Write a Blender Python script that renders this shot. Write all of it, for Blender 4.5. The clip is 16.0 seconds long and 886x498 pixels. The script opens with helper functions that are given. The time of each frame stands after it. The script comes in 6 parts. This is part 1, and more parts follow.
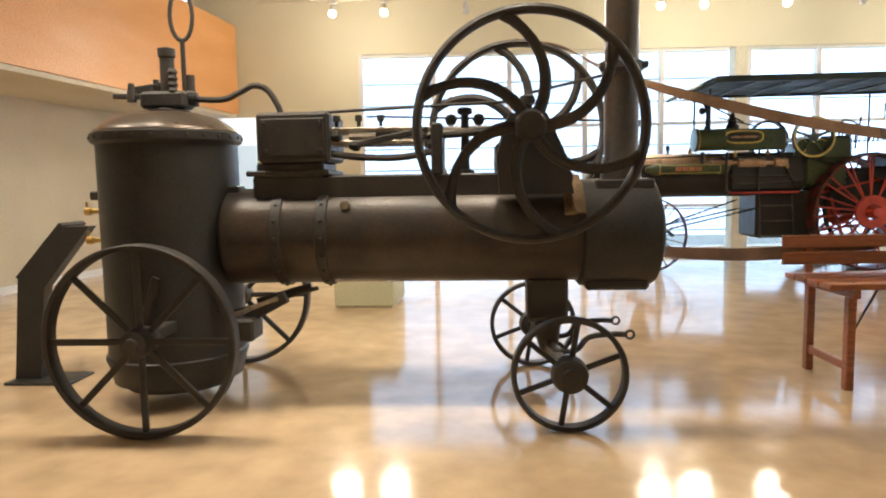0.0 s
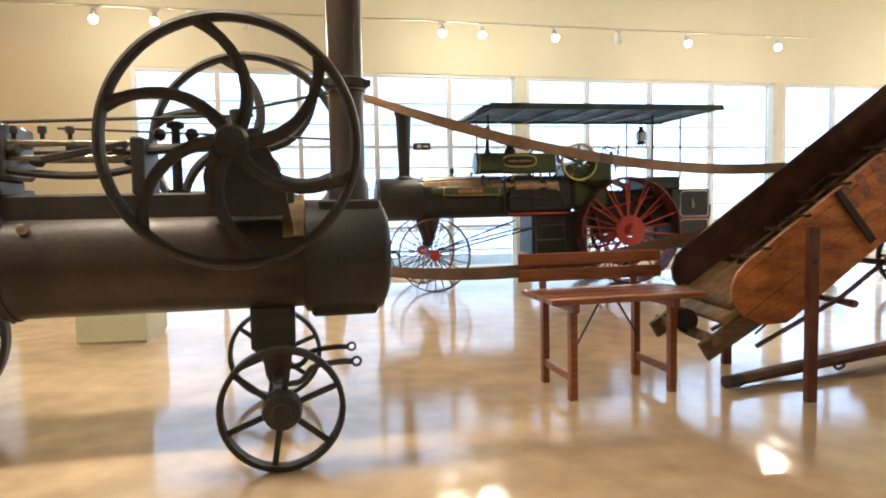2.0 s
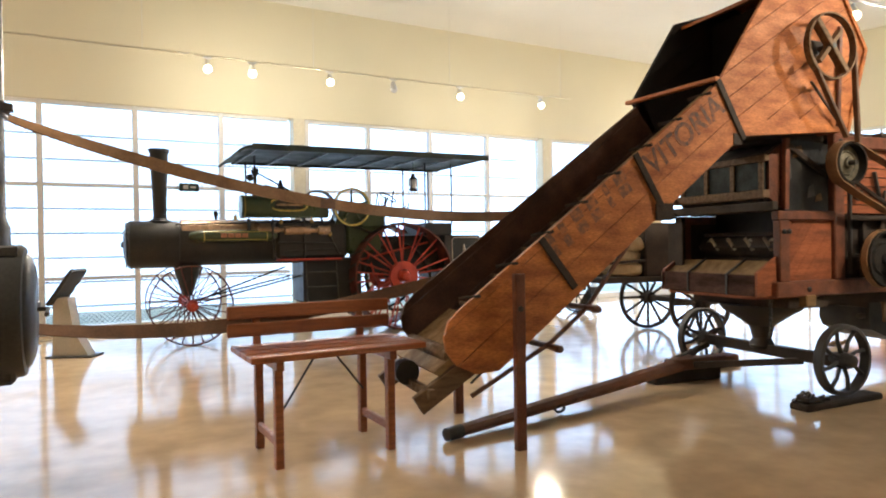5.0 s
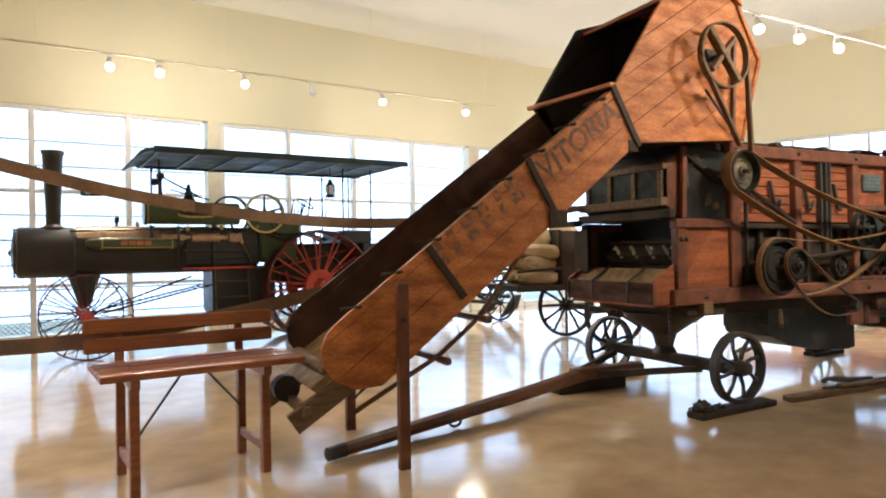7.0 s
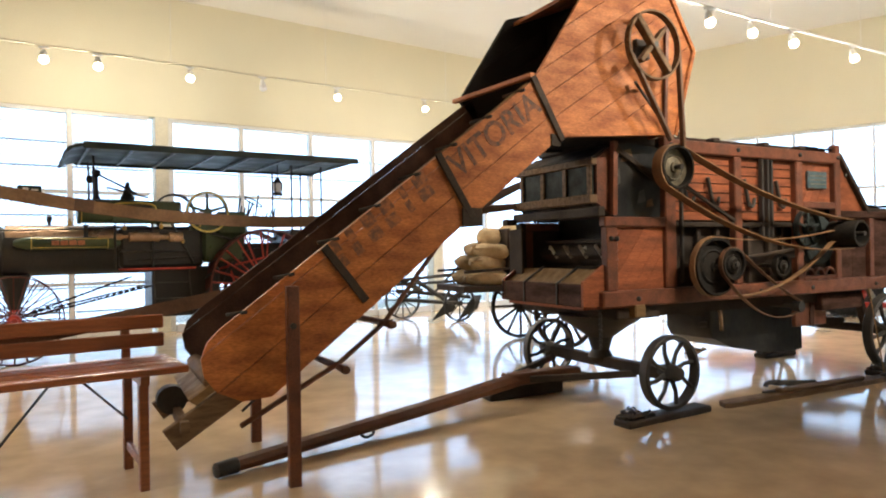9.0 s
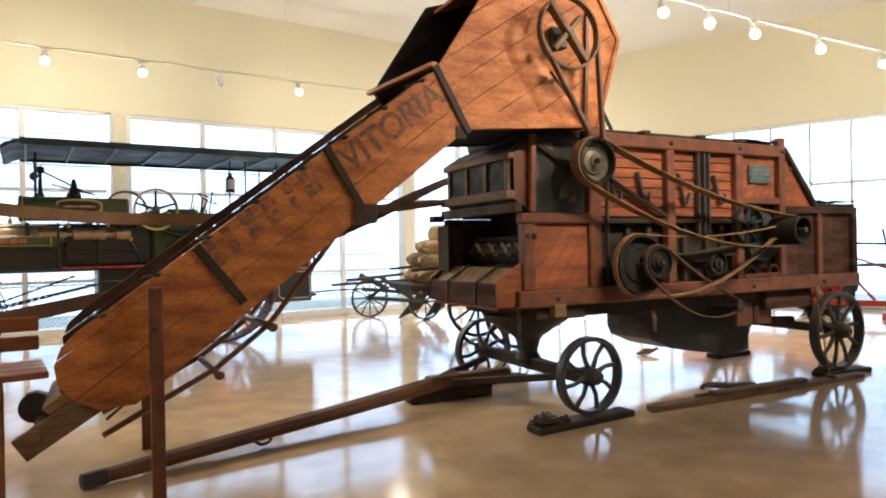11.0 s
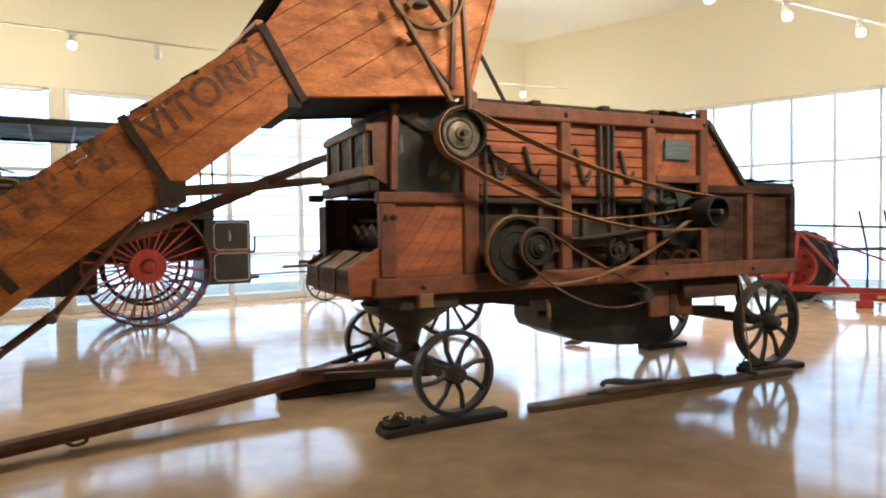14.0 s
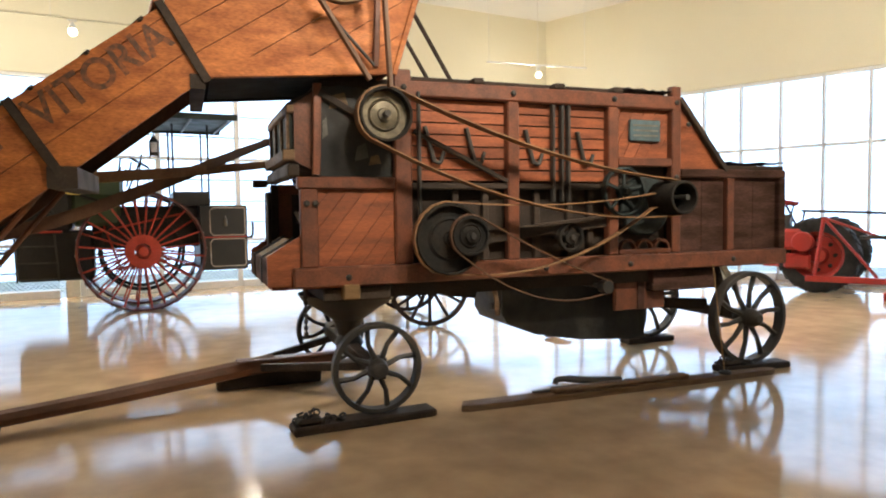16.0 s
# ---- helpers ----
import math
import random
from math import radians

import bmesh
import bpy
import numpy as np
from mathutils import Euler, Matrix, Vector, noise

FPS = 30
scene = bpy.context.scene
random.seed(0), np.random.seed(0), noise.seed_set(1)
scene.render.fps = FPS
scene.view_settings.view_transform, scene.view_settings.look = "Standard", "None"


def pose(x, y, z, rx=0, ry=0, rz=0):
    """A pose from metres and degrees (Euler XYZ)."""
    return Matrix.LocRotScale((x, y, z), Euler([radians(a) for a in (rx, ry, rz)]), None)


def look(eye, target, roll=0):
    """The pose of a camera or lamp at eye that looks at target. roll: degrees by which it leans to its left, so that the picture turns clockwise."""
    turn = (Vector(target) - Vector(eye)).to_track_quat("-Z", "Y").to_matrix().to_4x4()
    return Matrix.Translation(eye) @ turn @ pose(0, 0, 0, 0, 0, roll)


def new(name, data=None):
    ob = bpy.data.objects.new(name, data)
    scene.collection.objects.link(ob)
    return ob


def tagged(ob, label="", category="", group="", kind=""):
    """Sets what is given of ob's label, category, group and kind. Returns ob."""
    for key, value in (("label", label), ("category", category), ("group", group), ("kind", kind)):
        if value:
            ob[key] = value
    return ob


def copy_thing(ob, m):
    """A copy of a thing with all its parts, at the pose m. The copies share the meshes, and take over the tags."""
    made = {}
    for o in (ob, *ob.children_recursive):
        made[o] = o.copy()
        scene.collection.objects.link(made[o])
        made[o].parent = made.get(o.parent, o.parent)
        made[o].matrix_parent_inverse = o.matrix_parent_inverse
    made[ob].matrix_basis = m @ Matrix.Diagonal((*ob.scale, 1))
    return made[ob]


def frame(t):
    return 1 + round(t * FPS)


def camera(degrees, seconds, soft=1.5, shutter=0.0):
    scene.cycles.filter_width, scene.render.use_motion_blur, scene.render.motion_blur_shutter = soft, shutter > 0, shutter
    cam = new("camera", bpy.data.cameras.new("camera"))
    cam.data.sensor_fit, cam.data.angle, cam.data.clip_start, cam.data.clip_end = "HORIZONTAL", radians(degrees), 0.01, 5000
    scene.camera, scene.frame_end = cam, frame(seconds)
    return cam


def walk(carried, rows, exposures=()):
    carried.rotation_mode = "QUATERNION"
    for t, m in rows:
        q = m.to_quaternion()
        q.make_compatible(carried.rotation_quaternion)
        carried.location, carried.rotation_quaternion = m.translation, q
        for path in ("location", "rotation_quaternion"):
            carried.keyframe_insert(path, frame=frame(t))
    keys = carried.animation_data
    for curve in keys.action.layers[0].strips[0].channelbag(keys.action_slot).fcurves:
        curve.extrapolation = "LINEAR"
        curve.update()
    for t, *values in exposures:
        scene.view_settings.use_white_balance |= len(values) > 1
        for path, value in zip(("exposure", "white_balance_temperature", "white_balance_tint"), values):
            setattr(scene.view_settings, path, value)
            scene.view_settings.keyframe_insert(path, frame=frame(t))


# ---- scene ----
cam = camera(67.5, 16.0, 2.0)
PATH = [
    (0, (-0.061, -0.166, 1.445), (-0.372, 1.8, 1.251), -1.0),
    (0.5, (0.082, -0.098, 1.422), (-0.11, 1.883, 1.227), -0.8),
    (1, (0.238, -0.032, 1.43), (0.199, 1.957, 1.229), -0.9),
    (1.5, (0.397, 0.039, 1.437), (0.505, 2.029, 1.268), -0.9),
    (2, (0.585, 0.079, 1.424), (0.787, 2.064, 1.287), -1.1),
    (2.5, (0.761, 0.101, 1.415), (1.057, 2.075, 1.28), -1.0),
    (3, (0.906, 0.132, 1.41), (1.342, 2.08, 1.287), -0.9),
    (3.5, (1.037, 0.197, 1.432), (1.57, 2.123, 1.344), -1.0),
    (4, (1.166, 0.235, 1.431), (1.79, 2.135, 1.381), -1.0),
    (6.3, (1.686, 0.266, 1.418), (2.52, 2.084, 1.426), -0.8),
    (6.5, (1.734, 0.283, 1.415), (2.591, 2.091, 1.424), -0.8),
    (7, (1.867, 0.297, 1.421), (2.757, 2.088, 1.43), -0.9),
    (7.5, (1.997, 0.257, 1.421), (2.897, 2.044, 1.432), -0.9),
    (8, (2.156, 0.261, 1.414), (3.064, 2.043, 1.423), -0.9),
    (8.5, (2.322, 0.311, 1.421), (3.243, 2.086, 1.427), -1.0),
    (9, (2.508, 0.306, 1.422), (3.435, 2.079, 1.427), -1.0),
    (9.5, (2.699, 0.246, 1.432), (3.628, 2.017, 1.433), -1.1),
    (12, (3.721, 0.157, 1.413), (4.624, 1.941, 1.396), -1.0),
    (12.5, (3.948, 0.147, 1.428), (4.847, 1.934, 1.394), -0.9),
    (13, (4.186, 0.077, 1.42), (5.074, 1.868, 1.371), -1.0),
    (13.5, (4.401, 0.072, 1.408), (5.276, 1.87, 1.349), -0.8),
    (14, (4.644, 0.083, 1.414), (5.504, 1.887, 1.351), -0.9),
    (14.5, (4.874, 0.029, 1.411), (5.675, 1.86, 1.342), -0.9),
    (15, (5.102, 0.006, 1.401), (5.867, 1.853, 1.328), -0.8),
    (15.5, (5.33, 0.023, 1.416), (6.078, 1.876, 1.329), -0.8),
    (16, (5.577, -0.007, 1.419), (6.292, 1.858, 1.312), -0.8),
]
walk(cam, [(t, look(eye, target, roll)) for t, eye, target, roll in PATH])

# ---- light ----
world = bpy.data.worlds.new("world")
scene.world = world
world.use_nodes = True
wn = world.node_tree.nodes
sky = wn.new("ShaderNodeTexSky")
sky.sky_type, sky.sun_disc = "NISHITA", False
sky.sun_elevation, sky.sun_rotation = radians(40), radians(200)
world.node_tree.links.new(sky.outputs[0], wn["Background"].inputs[0])
wn["Background"].inputs[1].default_value = 0.12
scene.view_settings.exposure = 0.13
DAY, SPOT, BULB = 3.2, 340.0, 14.0
WARM = (1.0, 0.885, 0.715)


def spot(x, y, z, tx, ty, tz, watts, angle=150):
    lamp = bpy.data.lights.new("spot", "SPOT")
    lamp.energy, lamp.color, lamp.spot_size, lamp.spot_blend, lamp.shadow_soft_size = watts, WARM, radians(angle), 0.6, 0.17
    new("spot", lamp).matrix_world = look((x, y, z), (tx, ty, tz))


def bulb(x, y, z, watts):
    lamp = bpy.data.lights.new("bulb", "POINT")
    lamp.energy, lamp.color, lamp.shadow_soft_size = watts, WARM, 0.06
    new("bulb", lamp).location = (x, y, z)


# ---- materials ----
def material(name, colour, rough=0.5, metal=0.0, second=None, scale=6.0, stretch=(1, 1, 1), bump=0.1, fine=60.0, mix=(0.35, 0.7), coat=0.0, vary=0.0, speck=0.0, island=False, spec=0.5):
    """A painted, wooden or metal surface: two colours in blotches, a finer grain in colour and relief, and uneven gloss."""
    m = bpy.data.materials.new(name)
    m.use_nodes = True
    n, link = m.node_tree.nodes, m.node_tree.links.new
    p = n["Principled BSDF"]
    second = second or tuple(c * 0.6 for c in colour)
    tc, mp = n.new("ShaderNodeTexCoord"), n.new("ShaderNodeMapping")
    mp.inputs["Scale"].default_value = stretch
    link(tc.outputs["Object"], mp.inputs[0])
    big, small = n.new("ShaderNodeTexNoise"), n.new("ShaderNodeTexNoise")
    big.inputs["Scale"].default_value, big.inputs["Detail"].default_value = scale, 5
    small.inputs["Scale"].default_value, small.inputs["Detail"].default_value = fine, 4
    link(mp.outputs[0], big.inputs["Vector"]), link(mp.outputs[0], small.inputs["Vector"])
    ramp = n.new("ShaderNodeMapRange")
    ramp.inputs[1].default_value, ramp.inputs[2].default_value = mix
    link(big.outputs[0], ramp.inputs[0])
    blend = n.new("ShaderNodeMix")
    blend.data_type = "RGBA"
    blend.inputs[6].default_value, blend.inputs[7].default_value = (*colour, 1), (*second, 1)
    link(ramp.outputs[0], blend.inputs[0])
    hsv = n.new("ShaderNodeHueSaturation")
    tone = n.new("ShaderNodeMapRange")
    tone.inputs[1].default_value, tone.inputs[2].default_value = 0.3, 0.7
    tone.inputs[3].default_value, tone.inputs[4].default_value = 0.82 - speck, 1.15 + speck
    link(small.outputs[0], tone.inputs[0])
    value = tone.outputs[0]
    if vary:
        info = n.new("ShaderNodeNewGeometry") if island else n.new("ShaderNodeObjectInfo")
        rnd = n.new("ShaderNodeMapRange")
        rnd.inputs[3].default_value, rnd.inputs[4].default_value = 1 - vary, 1 + vary
        link(info.outputs["Random Per Island" if island else "Random"], rnd.inputs[0])
        mul = n.new("ShaderNodeMath")
        mul.operation = "MULTIPLY"
        link(value, mul.inputs[0]), link(rnd.outputs[0], mul.inputs[1])
        value = mul.outputs[0]
    link(value, hsv.inputs["Value"]), link(blend.outputs[2], hsv.inputs["Color"])
    link(hsv.outputs[0], p.inputs["Base Color"])
    gloss = n.new("ShaderNodeMapRange")
    gloss.inputs[1].default_value, gloss.inputs[2].default_value = 0.3, 0.7
    gloss.inputs[3].default_value, gloss.inputs[4].default_value = rough * 0.8, min(1, rough * 1.25)
    link(big.outputs[0], gloss.inputs[0]), link(gloss.outputs[0], p.inputs["Roughness"])
    p.inputs["Metallic"].default_value = metal
    p.inputs["Coat Weight"].default_value = coat
    p.inputs["Specular IOR Level"].default_value = spec
    if bump:
        b = n.new("ShaderNodeBump")
        b.inputs["Strength"].default_value, b.inputs["Distance"].default_value = bump, 0.01
        link(small.outputs[0], b.inputs["Height"]), link(b.outputs[0], p.inputs["Normal"])
    return m


def glow(name, colour, strength):
    m = bpy.data.materials.new(name)
    m.use_nodes = True
    p = m.node_tree.nodes["Principled BSDF"]
    p.inputs["Base Color"].default_value = (*colour, 1)
    p.inputs["Emission Color"].default_value, p.inputs["Emission Strength"].default_value = (*colour, 1), strength
    return m


PLASTER = material("cream_plaster", (0.755, 0.71, 0.545), 0.85, second=(0.725, 0.68, 0.52), scale=0.7, bump=0.05, fine=90)
CEILING = material("white_ceiling", (0.84, 0.83, 0.78), 0.9, second=(0.8, 0.79, 0.74), scale=0.6, bump=0.03)
ORANGE = material("orange_veneer", (0.80, 0.40, 0.15), 0.5, second=(0.75, 0.36, 0.13), scale=0.8, stretch=(1, 1, 4), bump=0.02, fine=30)
GREYWALL = material("beige_panel_wall", (0.62, 0.55, 0.41), 0.7, second=(0.55, 0.485, 0.36), scale=0.8, bump=0.03)
FLOOR = material("polished_stone", (0.63, 0.455, 0.28), 0.10, second=(0.48, 0.345, 0.208), scale=0.55, bump=0.004, fine=3.5, mix=(0.36, 0.7), speck=-0.02, spec=0.52)
ALU = material("pale_aluminium", (0.80, 0.80, 0.78), 0.45, 0.0, second=(0.74, 0.74, 0.72), bump=0.02)
COLUMN = material("pale_column", (0.72, 0.68, 0.55), 0.7, second=(0.66, 0.62, 0.5), bump=0.03)
MESHM = material("galvanised_mesh", (0.70, 0.72, 0.71), 0.5, 0.0, bump=0.0)
IRON = material("black_iron", (0.036, 0.034, 0.032), 0.5, 0.0, second=(0.056, 0.047, 0.040), scale=5, bump=0.14, fine=70, spec=0.35)
BOILER = material("sooty_brown_boiler", (0.064, 0.045, 0.032), 0.36, 0.2, second=(0.030, 0.026, 0.023), scale=3.5, bump=0.2, fine=50)
DOME = material("bronzed_dome", (0.085, 0.06, 0.04), 0.32, 0.3, second=(0.045, 0.035, 0.027), scale=4, bump=0.05)
RUST = material("tan_lagging", (0.27, 0.18, 0.09), 0.85, second=(0.12, 0.075, 0.04), scale=9, bump=0.4)
STEEL = material("worn_steel", (0.42, 0.37, 0.30), 0.34, 0.9, second=(0.24, 0.2, 0.16), scale=14, bump=0.1)
BRASS = material("dull_brass", (0.62, 0.42, 0.14), 0.35, 0.9, second=(0.4, 0.26, 0.08), bump=0.1)
COPPER = material("copper_lagging", (0.52, 0.35, 0.22), 0.3, 0.35, second=(0.36, 0.22, 0.13), bump=0.05)
GREEN = material("dark_green_paint", (0.070, 0.100, 0.045), 0.32, second=(0.045, 0.068, 0.032), scale=4, bump=0.06, coat=0.2)
CANOPY = material("dark_green_canopy", (0.05, 0.066, 0.056), 0.6, second=(0.032, 0.042, 0.037), scale=3, bump=0.06, spec=0.25)
BLACK = material("black_paint", (0.036, 0.036, 0.034), 0.4, second=(0.046, 0.043, 0.040), scale=5, bump=0.06, spec=0.28)
RED = material("red_paint", (0.60, 0.075, 0.045), 0.45, second=(0.43, 0.055, 0.034), scale=7, bump=0.08)
TRACTOR_RED = material("tractor_red_paint", (0.40, 0.032, 0.026), 0.4, second=(0.27, 0.024, 0.02), scale=4, bump=0.05)
YELLOW = material("yellow_lining", (0.75, 0.58, 0.14), 0.4, bump=0.02)
LINE_RED = material("red_lining", (0.6, 0.06, 0.04), 0.45, bump=0.02)
WHITE_LINE = material("pale_lining", (0.68, 0.6, 0.5), 0.5, bump=0.02)
RUBBER = material("black_rubber", (0.02, 0.02, 0.02), 0.8, bump=0.3, fine=40)
THRESH = material("red_brown_boards", (0.345, 0.103, 0.042), 0.55, second=(0.165, 0.052, 0.026), scale=2.6, stretch=(1, 1, 6), bump=0.18, fine=26, vary=0.18, speck=0.08, spec=0.3)
# Darkened copy of the boards: rear-box shade put into the colour, with stains.
SHADED_GRIME = material("shaded_grimy_boards", (0.095, 0.048, 0.037), 0.8, second=(0.036, 0.019, 0.014), scale=2.2, stretch=(1, 1, 4), bump=0.2, fine=26, vary=0.12, speck=0.08, mix=(0.3, 0.62), spec=0.12)
FRAMEW = material("red_brown_frame_timber", (0.185, 0.064, 0.034), 0.42, second=(0.095, 0.038, 0.024), scale=4, stretch=(2, 2, 2), bump=0.2, fine=40, vary=0.12, speck=0.07, spec=0.35)
ELEV = material("orange_brown_boards", (0.47, 0.160, 0.045), 0.58, second=(0.25, 0.078, 0.027), scale=2.2, stretch=(1.5, 1, 5), bump=0.15, fine=24, vary=0.18, speck=0.10, mix=(0.36, 0.66), spec=0.28)
PALE = material("pale_bare_wood", (0.27, 0.17, 0.08), 0.65, second=(0.17, 0.10, 0.05), scale=4, stretch=(1, 4, 4), bump=0.2, vary=0.1, spec=0.15)
# Dark timber; also stands for shade in the thresher's recess and mouth.
DARKW = material("dark_wood_and_shade", (0.058, 0.042, 0.033), 0.65, second=(0.036, 0.029, 0.024), scale=4, bump=0.2, vary=0.15, spec=0.12)
# Black sheet and cloth; also stands for the shaded throat.
BLACK_SHEET = material("black_sheet_and_shade", (0.020, 0.020, 0.021), 0.42, second=(0.045, 0.042, 0.038), scale=4, bump=0.5, fine=12, spec=0.25)
POLE = material("pole_wood", (0.155, 0.055, 0.022), 0.5, second=(0.105, 0.042, 0.021), scale=5, stretch=(1, 4, 4), bump=0.2)
GREYW = material("grey_weathered_wood", (0.19, 0.118, 0.068), 0.62, second=(0.105, 0.066, 0.040), scale=5, stretch=(1, 6, 6), bump=0.3, spec=0.15)
BENCH = material("varnished_orange_wood", (0.30, 0.092, 0.032), 0.38, second=(0.19, 0.058, 0.022), scale=5, stretch=(1, 8, 8), bump=0.12, fine=40, vary=0.12)
BELT = material("tan_leather_belt", (0.27, 0.145, 0.066), 0.6, second=(0.18, 0.09, 0.042), scale=5, stretch=(1, 1, 1), bump=0.15)
DARKBELT = material("dark_leather_belt", (0.15, 0.072, 0.037), 0.6, second=(0.085, 0.043, 0.024), scale=5, bump=0.15)
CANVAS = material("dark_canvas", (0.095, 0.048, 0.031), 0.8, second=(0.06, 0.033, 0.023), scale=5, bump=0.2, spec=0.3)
# Black canvas; also the elevator hood's inner shade put into colour.
CANVAS_SHADE = material("black_canvas_and_shade", (0.017, 0.015, 0.014), 0.9, second=(0.024, 0.020, 0.018), scale=6, bump=0.2, spec=0.15)
# Darker, duller copy of the iron: the pulley recess's shade put into colour.
DULL_IRON = material("dull_dark_iron", (0.022, 0.021, 0.020), 0.8, second=(0.036, 0.030, 0.025), scale=8, bump=0.25, fine=40, spec=0.08)
RAILC = material("cream_painted_rail", (0.68, 0.63, 0.48), 0.6, second=(0.64, 0.59, 0.45), bump=0.0)
STANDG = material("warm_grey_stand_paint", (0.52, 0.48, 0.41), 0.5, second=(0.46, 0.42, 0.36), scale=2, bump=0.03)
SACK = material("cream_sackcloth", (0.55, 0.42, 0.25), 0.9, second=(0.40, 0.29, 0.16), scale=7, bump=0.4, fine=120)
FADED = material("faded_stencil_paint", (0.15, 0.062, 0.030), 0.7, second=(0.36, 0.125, 0.042), scale=26, bump=0.05, mix=(0.40, 0.62))
STENCIL = material("worn_stencil_paint", (0.095, 0.045, 0.026), 0.7, second=(0.27, 0.098, 0.040), scale=26, bump=0.05, mix=(0.40, 0.66))
PLATE = material("grey_metal_plate", (0.10, 0.095, 0.085), 0.45, 0.6, bump=0.15)
PLATEBLUE = material("blue_grey_plate", (0.11, 0.165, 0.185), 0.4, 0.3, second=(0.07, 0.10, 0.11), scale=20, bump=0.1)
TEAL = material("teal_grey_paint", (0.040, 0.050, 0.050), 0.7, 0.0, second=(0.030, 0.034, 0.033), scale=9, bump=0.15, spec=0.15)
PLINTH = material("sage_plinth_paint", (0.46, 0.45, 0.30), 0.6, second=(0.42, 0.41, 0.27), scale=1, bump=0.02)
WHITE = material("white_panel", (0.8, 0.8, 0.8), 0.5, second=(0.75, 0.75, 0.76), scale=1, bump=0.0)
EXIT_GREEN = material("exit_sign_green", (0.012, 0.03, 0.02), 0.5, bump=0.0)
GROUND = material("pale_gravel_ground", (0.55, 0.53, 0.46), 0.9, second=(0.42, 0.45, 0.33), scale=0.4, bump=0.2)
PULLEYF = material("dirty_pulley_face", (0.20, 0.165, 0.11), 0.5, 0.5, second=(0.10, 0.085, 0.06), scale=16, bump=0.2)
BULBM = glow("lamp_bulb", (1.0, 0.80, 0.50), BULB)
# Emission added in place of daylight at the end of the recess.
DAYPANEL = glow("daylight_panel", (0.80, 0.87, 1.0), 0.85)
DAYPANEL_BLUE = glow("blue_daylight_panel", (0.58, 0.74, 0.88), 0.62)
SKYM = glow("bright_day", (0.52, 0.72, 1.0), DAY)

GLASS = bpy.data.materials.new("window_glass")
GLASS.use_nodes = True
gp = GLASS.node_tree.nodes["Principled BSDF"]
gp.inputs["Transmission Weight"].default_value, gp.inputs["Roughness"].default_value, gp.inputs["IOR"].default_value = 1.0, 0.0, 1.1


# ---- builders ----
def thing(name, m, label, category, group="", kind=""):
    ob = new(name)
    ob.empty_display_size = 0.2
    ob.matrix_world = m
    return tagged(ob, label, category, group, kind)


def part(name, bm, mat, parent=None, label="", world=False, smooth=True):
    """Links bm as one mesh object; world: its coordinates are the place's own and are turned into the thing's."""
    if world and parent:
        top = parent
        while top.parent:
            top = top.parent
        bm.transform(top.matrix_basis.inverted())
    bmesh.ops.recalc_face_normals(bm, faces=bm.faces)
    me = bpy.data.meshes.new(name)
    bm.to_mesh(me)
    bm.free()
    if smooth:
        me.shade_smooth()
        me.set_sharp_from_angle(angle=radians(35))
    me.materials.append(mat)
    ob = new(name, me)
    ob.parent = parent
    if label:
        ob["label"] = label
    return ob


def B():
    return bmesh.new()


def V(*a):
    return Vector(a)


def hull(bm, rings, caps=True, close=True):
    """Joins rings of points (each a list of Vectors of one length) into a skin."""
    vs = [[bm.verts.new(p) for p in r] for r in rings]
    n = len(vs[0])
    for a, b in zip(vs, vs[1:]):
        for i in range(n if close else n - 1):
            bm.faces.new((a[i], a[(i + 1) % n], b[(i + 1) % n], b[i]))
    if caps:
        bm.faces.new(vs[0][::-1]), bm.faces.new(vs[-1])
    return bm


def box(x0, x1, y0, y1, z0, z1, bevel=0.0, bm=None):
    """A box with chamfered edges."""
    t = bmesh.new()
    bmesh.ops.create_cube(t, size=1)
    bmesh.ops.transform(t, matrix=Matrix.Translation(((x0 + x1) / 2, (y0 + y1) / 2, (z0 + z1) / 2)) @ Matrix.Diagonal((abs(x1 - x0), abs(y1 - y0), abs(z1 - z0), 1)), verts=t.verts)
    if bevel:
        bmesh.ops.bevel(t, geom=t.edges[:], offset=bevel, segments=1, affect="EDGES")
    return merge(t, bm)


def merge(t, bm):
    if bm is None:
        return t
    me = bpy.data.meshes.new("tmp")
    t.to_mesh(me)
    t.free()
    bm.from_mesh(me)
    bpy.data.meshes.remove(me)
    return bm


def frame_of(d, up=(0, 0, 1)):
    d = Vector(d).normalized()
    u = Vector(up)
    if abs(d.dot(u.normalized())) > 0.97:
        u = Vector((1, 0, 0))
    s = d.cross(u).normalized()
    return d, s, s.cross(d).normalized()


def beam(p, q, w, h, bm=None, bevel=0.006, up=(0, 0, 1)):
    """A squared timber from p to q, w wide and h high, with chamfered long edges."""
    bm = bm or B()
    p, q = Vector(p), Vector(q)
    d, s, u = frame_of(q - p, up)
    c = min(bevel, w / 4, h / 4)
    prof = [(-w / 2 + c, -h / 2), (w / 2 - c, -h / 2), (w / 2, -h / 2 + c), (w / 2, h / 2 - c), (w / 2 - c, h / 2), (-w / 2 + c, h / 2), (-w / 2, h / 2 - c), (-w / 2, -h / 2 + c)]
    return hull(bm, [[e + s * a + u * b for a, b in prof] for e in (p, q)])


